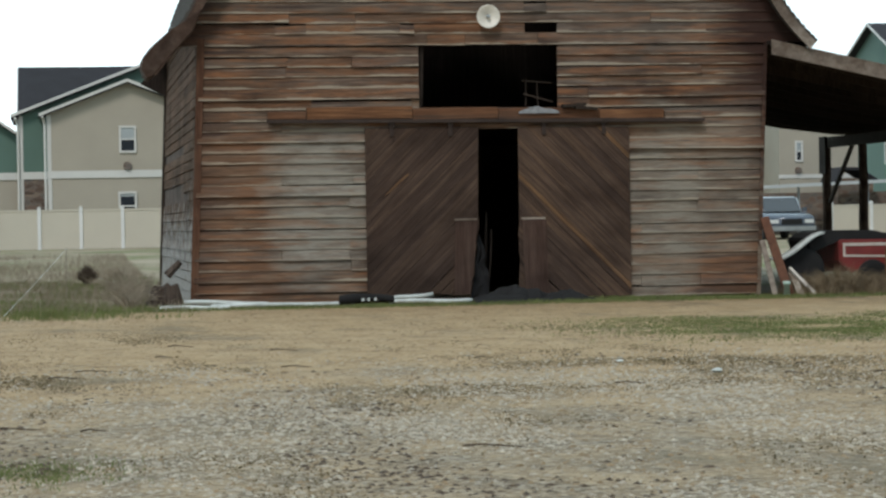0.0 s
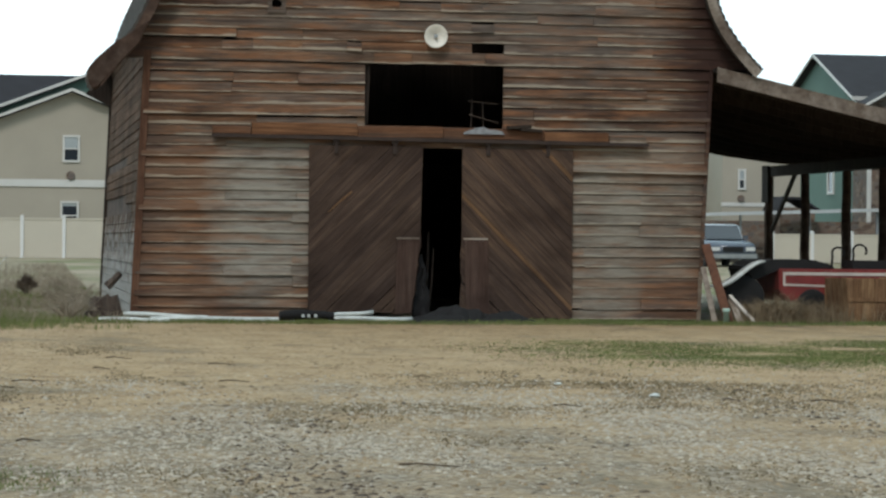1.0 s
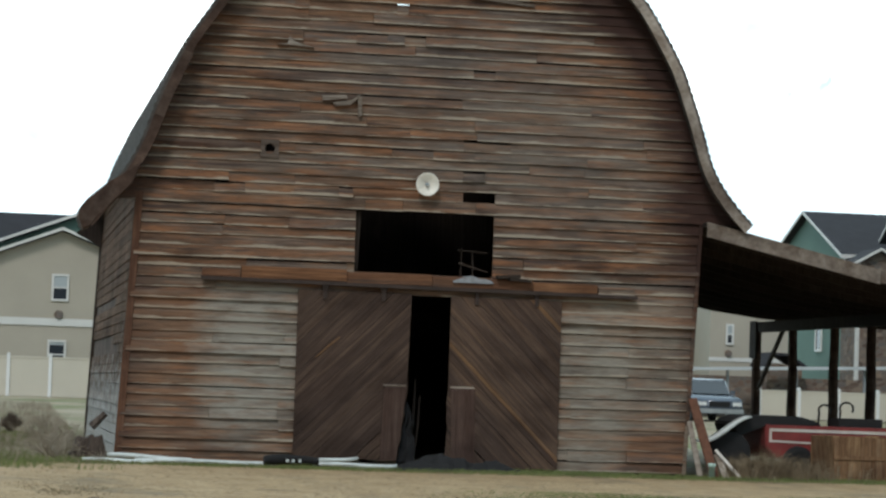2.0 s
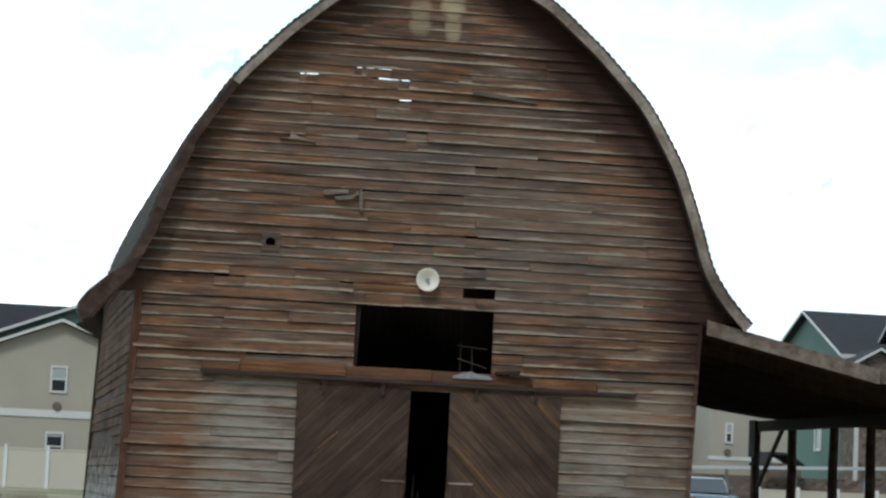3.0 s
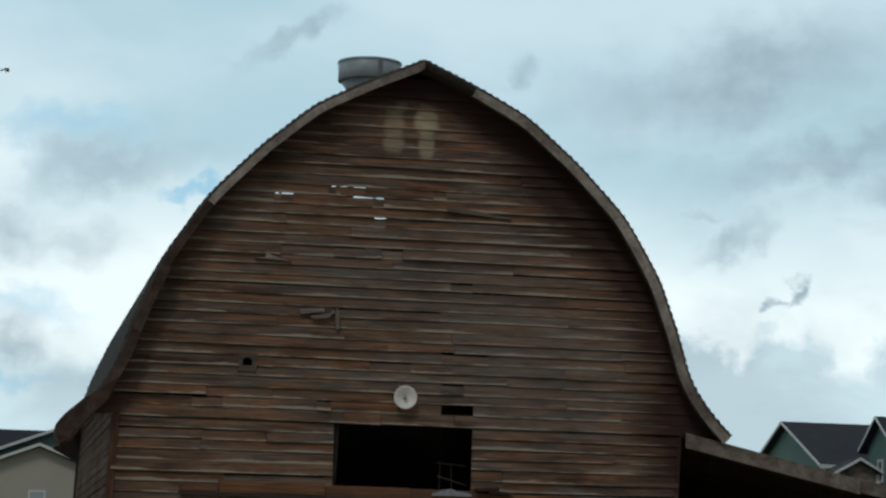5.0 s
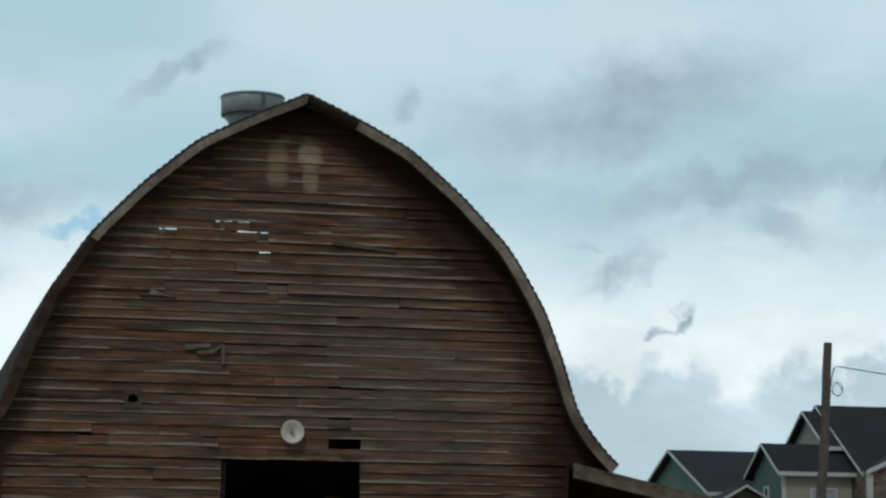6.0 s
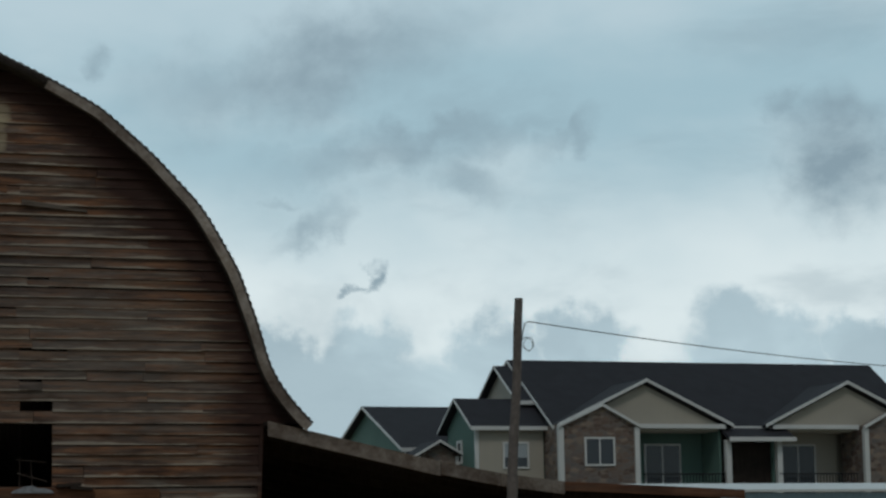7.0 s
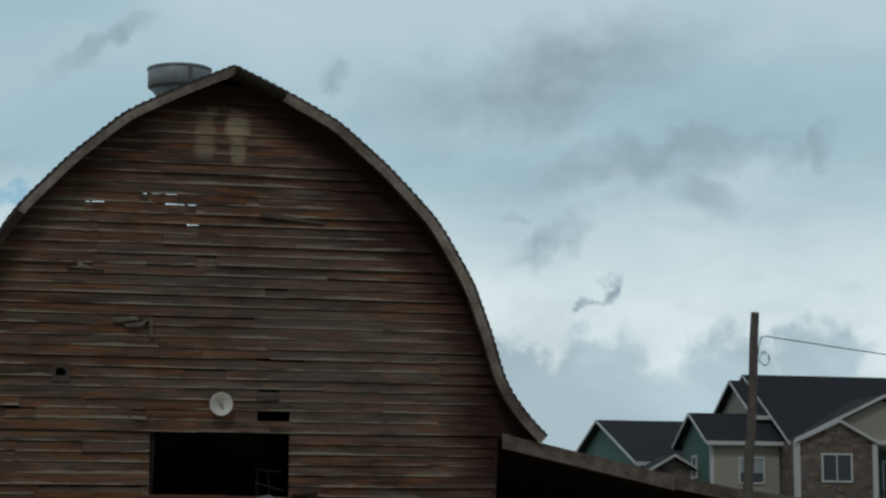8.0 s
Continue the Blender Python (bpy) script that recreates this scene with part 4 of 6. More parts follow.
def apartment_house():
    h = thing("apartment_house", "long two-storey house of stone, beige and green siding with charcoal roof", "house", at=(1.42, 1.4, 0.14))
    # green block furthest back
    wing(h, 29.72, 38, 64.75, 75.45, 0.3, 8.03, 10.22, "x", M_GREEN)
    side_window(h, 29.72, 67.9, 68.6, 3.75, 4.75)
    # small stone gable in front of it
    wing(h, 29.55, 31.5, 62.6, 64.7, 0.3, 7.58, 8.12, "y", M_STONE)
    # green wing with its gable end
    wing(h, 31.61, 34.9, 60.55, 64.25, 0.3, 8.83, 10.02, "x", M_GREEN)
    part("front_wall", box(bmesh.new(), 31.75, 34.85, 60.49, 60.545, 0.3, 8.66), M_BEIGE, h)
    side_window(h, 31.61, 62.4, 62.8, 7.3, 8.15)
    window(h, 32.95, 34.05, 6.95, 8.0, 60.49, "v", 0.6)
    # beige gable end under the main roof
    wing(h, 34.43, 35.0, 62.0, 67.0, 0.3, 10.11, 11.74, "x", M_BEIGE)
    # main block
    wing(h, 37.03, 52.1, 61.56, 68.14, 0.3, 9.97, 12.06, "x", M_BEIGE, hang=2.15)
    # two porch gables, mirrored
    for m in (1, -1):
        def px(x):
            return x + 0.25 if m > 0 else 88.8 - x
        bm = bmesh.new()
        prism(bm, [(px(35.2), 8.78), (px(42.95), 8.78), (px(39.1), 10.62)], 59.2, 62.5)
        part("gable_wall", bm, M_BEIGE, h)
        bm = bmesh.new()
        for a in (34.7, 43.45):
            prism(bm, [(px(a), 8.66), (px(39.1), 10.72), (px(39.1), 10.88), (px(a), 8.82)], 58.9, 68)
        part("gable_roof", bm, M_ROOF, h)
        for a in (34.7, 43.45):
            part("rake_board", prism(bmesh.new(), [(px(a), 8.68), (px(39.1), 10.74), (px(39.1), 10.89), (px(a), 8.83)], 58.84, 58.895), M_WHITE, h)
        part("porch_beam", box(bmesh.new(), *sorted((px(38.55), px(43.05))), 58.95, 59.3, 8.62, 8.82), M_WHITE, h)
        # stone bay
        bm = prism(bmesh.new(), [(px(34.68), 0.5), (px(38.4), 0.3), (px(38.4), 8.75), (px(36.7), 9.58), (px(34.68), 8.75)], 58.6, 61)
        part("stone_bay", bm, M_STONE, h, "bay of brown stone veneer")
        for a in (34.5, 38.55):
            part("rake_board", prism(bmesh.new(), [(px(a), 8.59), (px(36.7), 9.56), (px(36.7), 9.70), (px(a), 8.73)], 58.4, 58.59), M_WHITE, h)
        for a in (34.68, 38.4):
            part("corner_trim", box(bmesh.new(), px(a) - 0.12, px(a) + 0.12, 58.52, 58.75, 0.5, 8.62), M_WHITE, h)
        window(h, *sorted((px(35.9), px(37.22))), 6.97, 8.10, 58.6, "v", 0)
        # recessed balcony
        part("balcony_side", box(bmesh.new(), px(42.9) - 0.06, px(42.9) + 0.06, 59.3, 61.1, 0.5, 8.62), M_GREEN, h)
        part("balcony_back", box(bmesh.new(), *sorted((px(38.7), px(42.8))), 61.0, 61.15, 0.5, 8.9), M_GREEN if m > 0 else M_BEIGE, h)
        window(h, *sorted((px(39.9), px(41.6))), 5.7, 7.95, 61.0, "v", 0)
        part("porch_ceiling", box(bmesh.new(), *sorted((px(38.7), px(43.0))), 59.3, 61.1, 8.52, 8.61), M_BEIGE, h)
        part("balcony_floor", box(bmesh.new(), *sorted((px(38.7), px(43.0))), 58.7, 61.0, 5.3, 5.5), M_WHITE, h)
        rail = part("balcony_rail", box(bmesh.new(), *sorted((px(38.75), px(42.9))), 58.75, 58.8, 6.5, 6.56), M_BLACK, h)
        for i in range(26):
            x = px(38.85 + i * 0.16)
            part("baluster", box(bmesh.new(), x - 0.015, x + 0.015, 58.76, 58.79, 5.5, 6.5), M_BLACK, rail)
        part("porch_post", box(bmesh.new(), (43.34 if m > 0 else 45.95) - 0.13, (43.34 if m > 0 else 45.95) + 0.13, 58.75, 59.0, 0.5, 8.1), M_WHITE, h)
    # entry roof between the gables
    bm = prism(bmesh.new(), [(58.4, 8.02), (60.8, 9.3), (60.8, 9.45), (58.4, 8.17)], 43.2, 46.6, "yz")
    part("entry_roof", bm, M_ROOF, h)
    part("gutter", box(bmesh.new(), 43.2, 46.6, 58.3, 58.395, 8.0, 8.2), M_WHITE, h)
    # flat dark panel stands in for the shade of the entry passage
    part("entry_recess", box(bmesh.new(), 43.5, 46.0, 59.5, 59.6, 0.5, 8.0), M_DARKWOOD, h, "dark panel standing in for the shaded entry passage")


apartment_house()


def beige_block():
    h = thing("house", "beige two-storey house end with white band seen beyond the shed", "house", at=(1.2, 0, 0))
    wing(h, 22.4, 25.95, 62, 66, 0.5, 6.4, 7.9, "x", M_BEIGE, trim=False)
    part("band_trim", box(bmesh.new(), 22.37, 25.98, 61.97, 62.05, 3.05, 3.22), M_WHITE, h)
    window(h, 23.18, 23.37, 3.86, 4.6, 62)
    window(h, 21.3, 21.8, 2.5, 3.6, 66.0, "h")
    wing(h, 18.6, 22.3, 66, 70, 0.5, 5.6, 6.6, "x", M_BEIGE)
    for x, z in ((23.24, 3.4),):
        part("vent_hood", lathe(bmesh.new(), [(0.14, -0.12), (0.16, 0.0)], (x, 62, z), 10, "y"), M_STONE, h)


beige_block()


def vinyl_fence(x0, x1, y, z0, height, pitch, label):
    f = thing("vinyl_fence", label, "fence", at=(1.1, 0, 0))
    n = int((x1 - x0) / pitch)
    for i in range(n + 1):
        x = x0 + i * pitch
        bm = box(bmesh.new(), x - 0.065, x + 0.065, y - 0.08, y + 0.06, z0 - 0.1, z0 + height + 0.06)
        prism(bm, [(x - 0.085, z0 + height + 0.06), (x + 0.085, z0 + height + 0.06), (x, z0 + height + 0.14)], y - 0.1, y + 0.08)
        part("fence_post", bm, M_WHITEPOST, f)
        if i < n:
            bm = prism(bmesh.new(), [(y - 0.035, z0 + 0.02), (y - 0.035, z0 + 0.14), (y - 0.015, z0 + 0.14), (y - 0.015, z0 + height - 0.07), (y - 0.035, z0 + height - 0.07), (y - 0.035, z0 + height), (y + 0.035, z0 + height), (y + 0.035, z0 + 0.02)], x + 0.065, x + pitch - 0.065, "yz")
            part("fence_panel", bm, M_FENCE, f)


vinyl_fence(-18.96, 4.5, 55, 0.6, 1.57, 1.61, "cream vinyl privacy fence with white posts")
vinyl_fence(22.92, 52.0, 56, 0.65, 1.2, 1.71, "cream vinyl fence with white posts beyond the shed")


M_PALEROOF = plain("pale_carport_metal", (0.5, 0.53, 0.55), 0.5, 0.1, 0.1, 1.0)


def carport():
    c = thing("carport", "long carport with a thin white roof on posts", "carport", at=(1.14, 0, 0))
    part("roof", box(bmesh.new(), 15, 50, 57.2, 58.2, 2.62, 2.76, lambda x, y, z: (x, y, z + 0.035 * (x - 22))), M_PALEROOF, c)
    for i in range(12):
        x = 16 + i * 3
        part("post", box(bmesh.new(), x - 0.045, x + 0.045, 57.6, 57.7, 0.5, 2.62 + 0.035 * (x - 22)), M_GALV, c)
    part("back_wall", box(bmesh.new(), 15, 50, 59.3, 59.5, 0.5, 2.4), M_STONE, c, "brown stone wall")


carport()


def garden_shed():
    g = thing("garden_shed", "small shed with a dark shingle roof behind the fence", "shed")
    part("wall", box(bmesh.new(), 25.15, 26.7, 58.6, 60.4, 0.4, 2.95), M_STONE, g)
    bm = prism(bmesh.new(), [(24.98, 2.85), (25.3, 3.45), (26.05, 3.42), (26.86, 2.92), (26.84, 2.82), (26.0, 3.32), (25.35, 3.34), (25.08, 2.82)], 58.4, 60.6)
    part("roof", bm, M_ROOF, g, "charcoal shingle roof")


garden_shed()


def metal_shed():
    s = thing("metal_shed", "long low shed clad in pale blue metal sheet", "shed", at=(0.72, 0, 0))
    bm = bmesh.new()
    for i in range(90):
        x = 26.4 + i * 0.3
        prism(bm, [(x, 36.0), (x + 0.06, 35.985), (x + 0.12, 35.985), (x + 0.18, 36.0), (x + 0.3, 36.0), (x + 0.3, 36.06), (x, 36.06)], 0.3, 4.80, "xy")
    part("wall", bm, M_BLUEMETAL, s)
    part("roof", prism(bmesh.new(), [(35.8, 4.82), (44, 5.4), (44, 5.5), (35.8, 4.91)], 26.0, 53.6, "yz"), M_WHITE, s, "white metal roof edge")


metal_shed()


def pickup():
    """Dark car with a white roof, its front towards the yard."""
    y = 47.0
    c = thing("parked_car", "dark car with a pale roof parked behind the shed", "car", at=(1.08, 0, 0))
    z = ground_z(17, y) - 0.08
    x0, x1 = 17.7, 19.5

    def body(pts, name, mat, a, b):
        bm = prism(bmesh.new(), pts, a, b, "yz")
        bmesh.ops.bevel(bm, geom=bm.edges[:], offset=0.05, segments=2, affect="EDGES")
        return smooth(part(name, bm, mat, c))
    body([(y, z + 0.35), (y + 4.6, z + 0.35), (y + 4.6, z + 1.0), (y + 1.3, z + 1.08), (y + 0.15, z + 0.95), (y, z + 0.8)], "body", M_CARPAINT, x0, x1)
    body([(y + 1.2, z + 1.05), (y + 4.3, z + 1.05), (y + 4.1, z + 1.62), (y + 3.9, z + 1.68), (y + 2.1, z + 1.68), (y + 1.9, z + 1.62)], "cabin", M_CARROOF, x0 + 0.1, x1 - 0.1)
    part("windscreen", prism(bmesh.new(), [(y + 1.2, z + 1.09), (y + 1.9, z + 1.6), (y + 1.84, z + 1.63), (y + 1.13, z + 1.11)], x0 + 0.2, x1 - 0.2, "yz"), M_GLASS, c)
    part("bumper", box(bmesh.new(), x0 - 0.02, x1 + 0.02, y - 0.08, y - 0.01, z + 0.38, z + 0.55), M_GALV, c)
    part("grille", box(bmesh.new(), x0 + 0.5, x1 - 0.5, y - 0.03, y + 0.02, z + 0.62, z + 0.82), M_BLACK, c)
    for x in (x0 + 0.22, x1 - 0.22):
        part("headlight", box(bmesh.new(), x - 0.17, x + 0.17, y - 0.035, y + 0.03, z + 0.66, z + 0.80, lambda q, v, w: (q, v + 0.03 * abs(q - x), w)), M_CARWHITE, c)
        part("mirror", box(bmesh.new(), x + (0.27 if x > 18.5 else -0.27) - 0.08, x + (0.27 if x > 18.5 else -0.27) + 0.08, y + 1.45, y + 1.6, z + 1.1, z + 1.25), M_CARPAINT, c)
    for x in (x0 + 0.1, x1 - 0.1):
        for yy in (y + 0.9, y + 3.7):
            part("wheel", lathe(bmesh.new(), [(0.3, -0.1), (0.34, -0.07), (0.34, 0.07), (0.3, 0.1)], (x, yy, z + 0.34), 20, "x"), M_BLACK, c)


pickup()


def utility_pole():
    p = thing("utility_pole", "weathered leaning wooden pole with a sagging cable", "pole")
    y = -2.5
    k = 42.5 / 55.0
    xt, zt = -6.6 + (14.2 + 6.6) * k + 0.03, 1.48 + (8.26 - 1.45) * k
    xb = xt - 0.066 * zt
    n = 14
    bm = tube(bmesh.new(), [(xb + (xt - xb) * i / n + 0.012 * math.sin(i * 1.3), y, -0.3 + (zt + 0.3) * i / n) for i in range(n + 1)], 0.115, 12, 0.075)
    part("shaft", bm, M_BARK, p, "grey-brown wooden shaft")
    coil = [(xt + 0.15 + (0.10 + 0.012 * math.sin(a * 2.3)) * math.cos(a), y - 0.05 * math.sin(a * 0.5), zt - 0.83 + (0.11 + 0.02 * math.sin(a * 1.7)) * math.sin(a)) for a in np.linspace(0, 13, 40)]
    start = (xt + 0.18, y, zt - 0.42)
    lead = [(xt + 0.01, y, zt - 0.85), (xt + 0.06, y, zt - 0.6), (xt + 0.1, y, zt - 0.45), start]
    part("wire_coil", tube(bmesh.new(), coil, 0.006, 5), M_BLACK, p)
    end = Vector((32.5, 16.0, 7.25))
    pts = lead + [tuple(Vector(start).lerp(end, t) - Vector((0, 0, 0.75 * t * (1 - t)))) for t in np.linspace(0.03, 1, 40)]
    part("cable", tube(bmesh.new(), pts, 0.0095, 6), M_BLACK, p, "sagging cable")


utility_pole()


# ---- loose things round the barn ----
def stuff(name, label, category, verts, faces, mat):
    me = bpy.data.meshes.new(name)
    me.from_pydata(verts, [], faces)
    me.materials.append(mat)
    return tagged(new(name, me), label, category, kind="stuff")


def blades(name, label, category, spots, tall, wide, mat, lean_by=0.5, seed=1):
    """Thin bent blades at the given places, two quads each."""
    rng = random.Random(seed)
    verts, faces = [], []
    for x, y in spots:
        z = ground_z(x, y) - 0.005
        h, w, a = tall * rng.uniform(0.45, 1.25), wide * rng.uniform(0.6, 1.3), rng.uniform(0, 6.28)
        b, k = rng.uniform(0, 6.28), h * lean_by * rng.uniform(0.1, 1.0)
        cx, cy, dx, dy = math.cos(a) * w / 2, math.sin(a) * w / 2, math.cos(b) * k, math.sin(b) * k
        i = len(verts)
        verts += [(x - cx, y - cy, z), (x + cx, y + cy, z), (x - cx * 0.7 + dx * 0.35, y - cy * 0.7 + dy * 0.35, z + h * 0.6), (x + cx * 0.7 + dx * 0.35, y + cy * 0.7 + dy * 0.35, z + h * 0.6), (x + dx, y + dy, z + h * rng.uniform(0.85, 1))]
        faces += [(i, i + 1, i + 3, i + 2), (i + 2, i + 3, i + 4)]
    return stuff(name, label, category, verts, faces, mat)


def scatter(count, x0, x1, y0, y1, keep, seed):
    rng = random.Random(seed)
    out = []
    while len(out) < count:
        x, y = rng.uniform(x0, x1), rng.uniform(y0, y1)
        if rng.random() < keep(x, y):
            out.append((x, y))
    return out


def bump01(x, lo, hi):
    t = min(1.0, max(0.0, (x - lo) / (hi - lo)))
    return t * t * (3 - 2 * t)


def in_barn(x, y):
    return -5.2 < x < 5.3 and y > -0.06


def grass_fields():
    def right_patch(x, y):
        n = noise.noise((x * 0.35, y * 0.6, 3.3)) + 0.5 * noise.noise((x * 1.1, y * 1.6, 8.1))
        edge = bump01(x, -2.0, 3.4) * bump01(y, -18.0, -12.5) * (1 - bump01(y + 1.2 * noise.noise((x * 0.5, 2, 0)), -12.0, -8.2))
        return max(0.0, min(1.0, edge * (0.75 + 1.3 * n)))
    blades("grass", "patch of short green grass on the dirt yard", "grass", scatter(48000, -2.0, 7.0, -19, -7.8, right_patch, 2), 0.024, 0.015, M_GRASS, 1.2, seed=2)

    def foot(x, y):
        return 0.0 if in_barn(x, y) else (0.35 + 0.9 * max(0, noise.noise((x * 0.8, y * 1.2, 1.0)))) * (1 - bump01(-y, 1.2, 2.6)) * (1.0 if y < -0.1 else 0.7)
    blades("grass", "strip of grass and weeds along the barn's foot", "grass", scatter(20000, -6.0, 9.0, -2.6, -0.1, foot, 3), 0.07, 0.011, M_GRASS, seed=3)

    def field(x, y):
        n = noise.noise((x * 0.35, y * 0.22, 5.0))
        return 0.0 if in_barn(x, y) or x > -5.3 else max(0.0, 0.25 + 1.6 * n) * bump01(y, -5.2 + 0.5 * noise.noise((x, 0, 0)), -3.6)
    blades("grass", "rough green grass beside the barn", "grass", scatter(26000, -11.0, -5.3, -5, 20, field, 4), 0.11, 0.012, M_GRASS, seed=4)

    def dry(x, y):
        n = noise.noise((x * 0.3, y * 0.2, 9.0))
        return 0.0 if in_barn(x, y) or x > -5.35 else (0.4 - 0.9 * n) * bump01(y, -3.6, 0.5)
    blades("dry_grass", "tall dry grey-brown weeds beside the barn", "weeds", scatter(20000, -12.5, -5.35, -3.5, 40, dry, 5), 0.22, 0.009, M_DRYGREY, 0.8, 5)

    def dry_right(x, y):
        return math.exp(-((x - 6.9) / 0.9) ** 2) + 0.25
    blades("dry_grass", "clump of straw-coloured dry weeds by the shed", "weeds", scatter(1500, 5.6, 8.6, -1.2, 0.6, dry_right, 6), 0.42, 0.012, M_DRY, 1.1, 6)


M_DRYGREY = plain("grey_brown_weeds", (0.27, 0.225, 0.17), 0.95, 0, 0.35, 2)
M_CLOD = plain("dirt_clod", (0.27, 0.195, 0.118), 0.98, 0, 0.35, 10)
M_STRAWTUFT = plain("olive_straw", (0.165, 0.128, 0.072), 0.95, 0, 0.35, 3)
M_GRAVEL = plain("pale_gravel", (0.40, 0.35, 0.28), 0.9, 0, 0.4, 14)
M_DARKCHIP = plain("dark_wood_chip", (0.085, 0.06, 0.042), 0.95, 0, 0.4, 14)
grass_fields()


def gravel(name, label, count, keep, size, mat, flat, seed):
    """Small irregular stones or chips lying on the yard."""
    rng = random.Random(seed)
    verts, faces = [], []
    for x, y in scatter(count, -10.5, 2.5, -33, -4, keep, seed):
        r = size * (0.35 + rng.random() ** 2.2 * 1.5)
        a, z = rng.uniform(0, 6.28), ground_z(x, y)
        sx, sy, sz = r * rng.uniform(0.8, 1.6), r * rng.uniform(0.6, 1.0), r * flat * rng.uniform(0.5, 1.0)
        i = len(verts)
        for px, py, pz in ((1, 0, 0.1), (0.2, 1, 0), (-1, 0.1, 0.15), (-0.1, -1, 0), (rng.uniform(-0.3, 0.3), rng.uniform(-0.3, 0.3), 1)):
            px, py = px * sx * rng.uniform(0.8, 1.1), py * sy * rng.uniform(0.8, 1.1)
            verts.append((x + px * math.cos(a) - py * math.sin(a), y + px * math.sin(a) + py * math.cos(a), z + (pz * sz if pz < 0.5 else sz)))
        faces += [(i, i + 1, i + 4), (i + 1, i + 2, i + 4), (i + 2, i + 3, i + 4), (i + 3, i, i + 4)]
    stuff(name, label, "gravel", verts, faces, mat)


def band(y, lo, hi):
    return 1 - bump01(y, lo, hi)


gravel("gravel", "scattered pale gravel on the yard", 34000, lambda x, y: band(y, -28, -16) * (0.4 + 0.6 * bump01(x + 0.25 * y, -14.2, -11.8)) * max(0.08, min(1, 0.5 + 1.3 * noise.noise((x * 0.7, y * 0.25, 2.0)))), 0.0155, M_GRAVEL, 0.75, 11)
gravel("wood_chips", "dark bark chips and twigs strewn on the gravel", 5200, lambda x, y: band(y, -27, -15) * (1 - 0.7 * bump01(x + 0.25 * y, -14.2, -11.8)) * max(0.0, min(1, 0.1 + 1.9 * noise.noise((x * 0.8, y * 0.3, 7.0)))), 0.018, M_DARKCHIP, 0.6, 12)


def clods():
    """Lumps of dirt and thin patches of dry turf that roughen the yard."""
    gravel("dirt_clods", "small lumps of tan dirt strewn over the yard", 16000, lambda x, y: 0.25 + 0.75 * max(0, noise.noise((x * 0.6, y * 0.2, 4.0))), 0.017, M_CLOD, 0.7, 14)

    def turf(x, y):
        n = noise.noise((x * 0.55, y * 0.16, 6.0)) + 0.6 * noise.noise((x * 1.7, y * 0.5, 2.0))
        return max(0.0, min(1.0, 1.8 * n - 0.25)) * (1 - bump01(y, -15, -9))
    blades("dry_turf", "thin patches of dry olive turf on the yard", "turf", scatter(34000, -10.0, 5.0, -33, -4, turf, 15), 0.016, 0.02, M_STRAWTUFT, 2.2, 15)


    def strips(x, y):
        n = 0.75 + 0.9 * noise.noise((x * 1.2, y * 0.8, 3.0)) + 0.5 * noise.noise((x * 4, y * 1.5, 1.0))
        a = math.exp(-((y + 23.3 + 0.25 * math.sin(x * 1.3)) / 0.6) ** 2) * bump01(x, -5.2, -3.6) * (1 - bump01(x, -1.2, 0.2))
        b = math.exp(-((y + 20.2 + 0.3 * math.sin(x)) / 0.55) ** 2) * bump01(x, -4.4, -2.6) * (1 - bump01(x, 0.6, 1.6))
        return max(0.0, min(1.0, n * max(a, b)))
    blades("dry_turf", "flattened strips of dull olive turf on the dirt", "turf", scatter(11000, -5.4, 1.8, -25, -18.6, strips, 25), 0.014, 0.02, M_STRAWTUFT, 2.4, 25)

    def corner(x, y):
        n = noise.noise((x * 1.1, y * 0.5, 1.7)) + 0.5 * noise.noise((x * 4, y * 2, 0.3))
        return max(0.0, min(1.0, 0.45 + 1.2 * n)) * (1 - bump01(x, -7.6, -6.9)) * (1 - bump01(y, -30.2, -28.6))
    blades("grass", "low olive-green grass at the gravel's edge", "grass", scatter(4500, -9.5, -6.8, -33.5, -28.6, corner, 21), 0.028, 0.008, M_GRASS, 0.8, 21)


clods()


def twigs():
    rng = random.Random(8)
    for i in range(14):
        x, y = rng.uniform(-8, 0.5), rng.uniform(-31, -14)
        a, n = rng.uniform(-0.5, 0.5), rng.uniform(0.15, 0.4)
        pts = [(x + n * (t - 0.5) * math.cos(a), y + n * (t - 0.5) * math.sin(a), ground_z(x, y) + 0.012 + 0.01 * math.sin(t * 5)) for t in (0, 0.3, 0.6, 1)]
        tagged(part("twig", tube(bmesh.new(), pts, 0.008, 5, 0.004), M_DARKCHIP), "small dark dry twig lying on the gravel", "twig", "twigs on the yard")
    for x, y, s in ((-1.95, -20.1, 0.035), (-1.45, -22.0, 0.045)):
        bm = bmesh.new()
        bmesh.ops.create_icosphere(bm, subdivisions=2, radius=s)
        for v in bm.verts:
            v.co = Vector((v.co.x * 1.2 + x, v.co.y * 0.8 + y, v.co.z * 0.4 + 0.02)) + 0.15 * s * noise.noise_vector(v.co * 30)
        tagged(part("white_stone", bm, M_WHITEPIPE), "small white stone lying on the dirt", "stone", "white stones on the yard")


twigs()


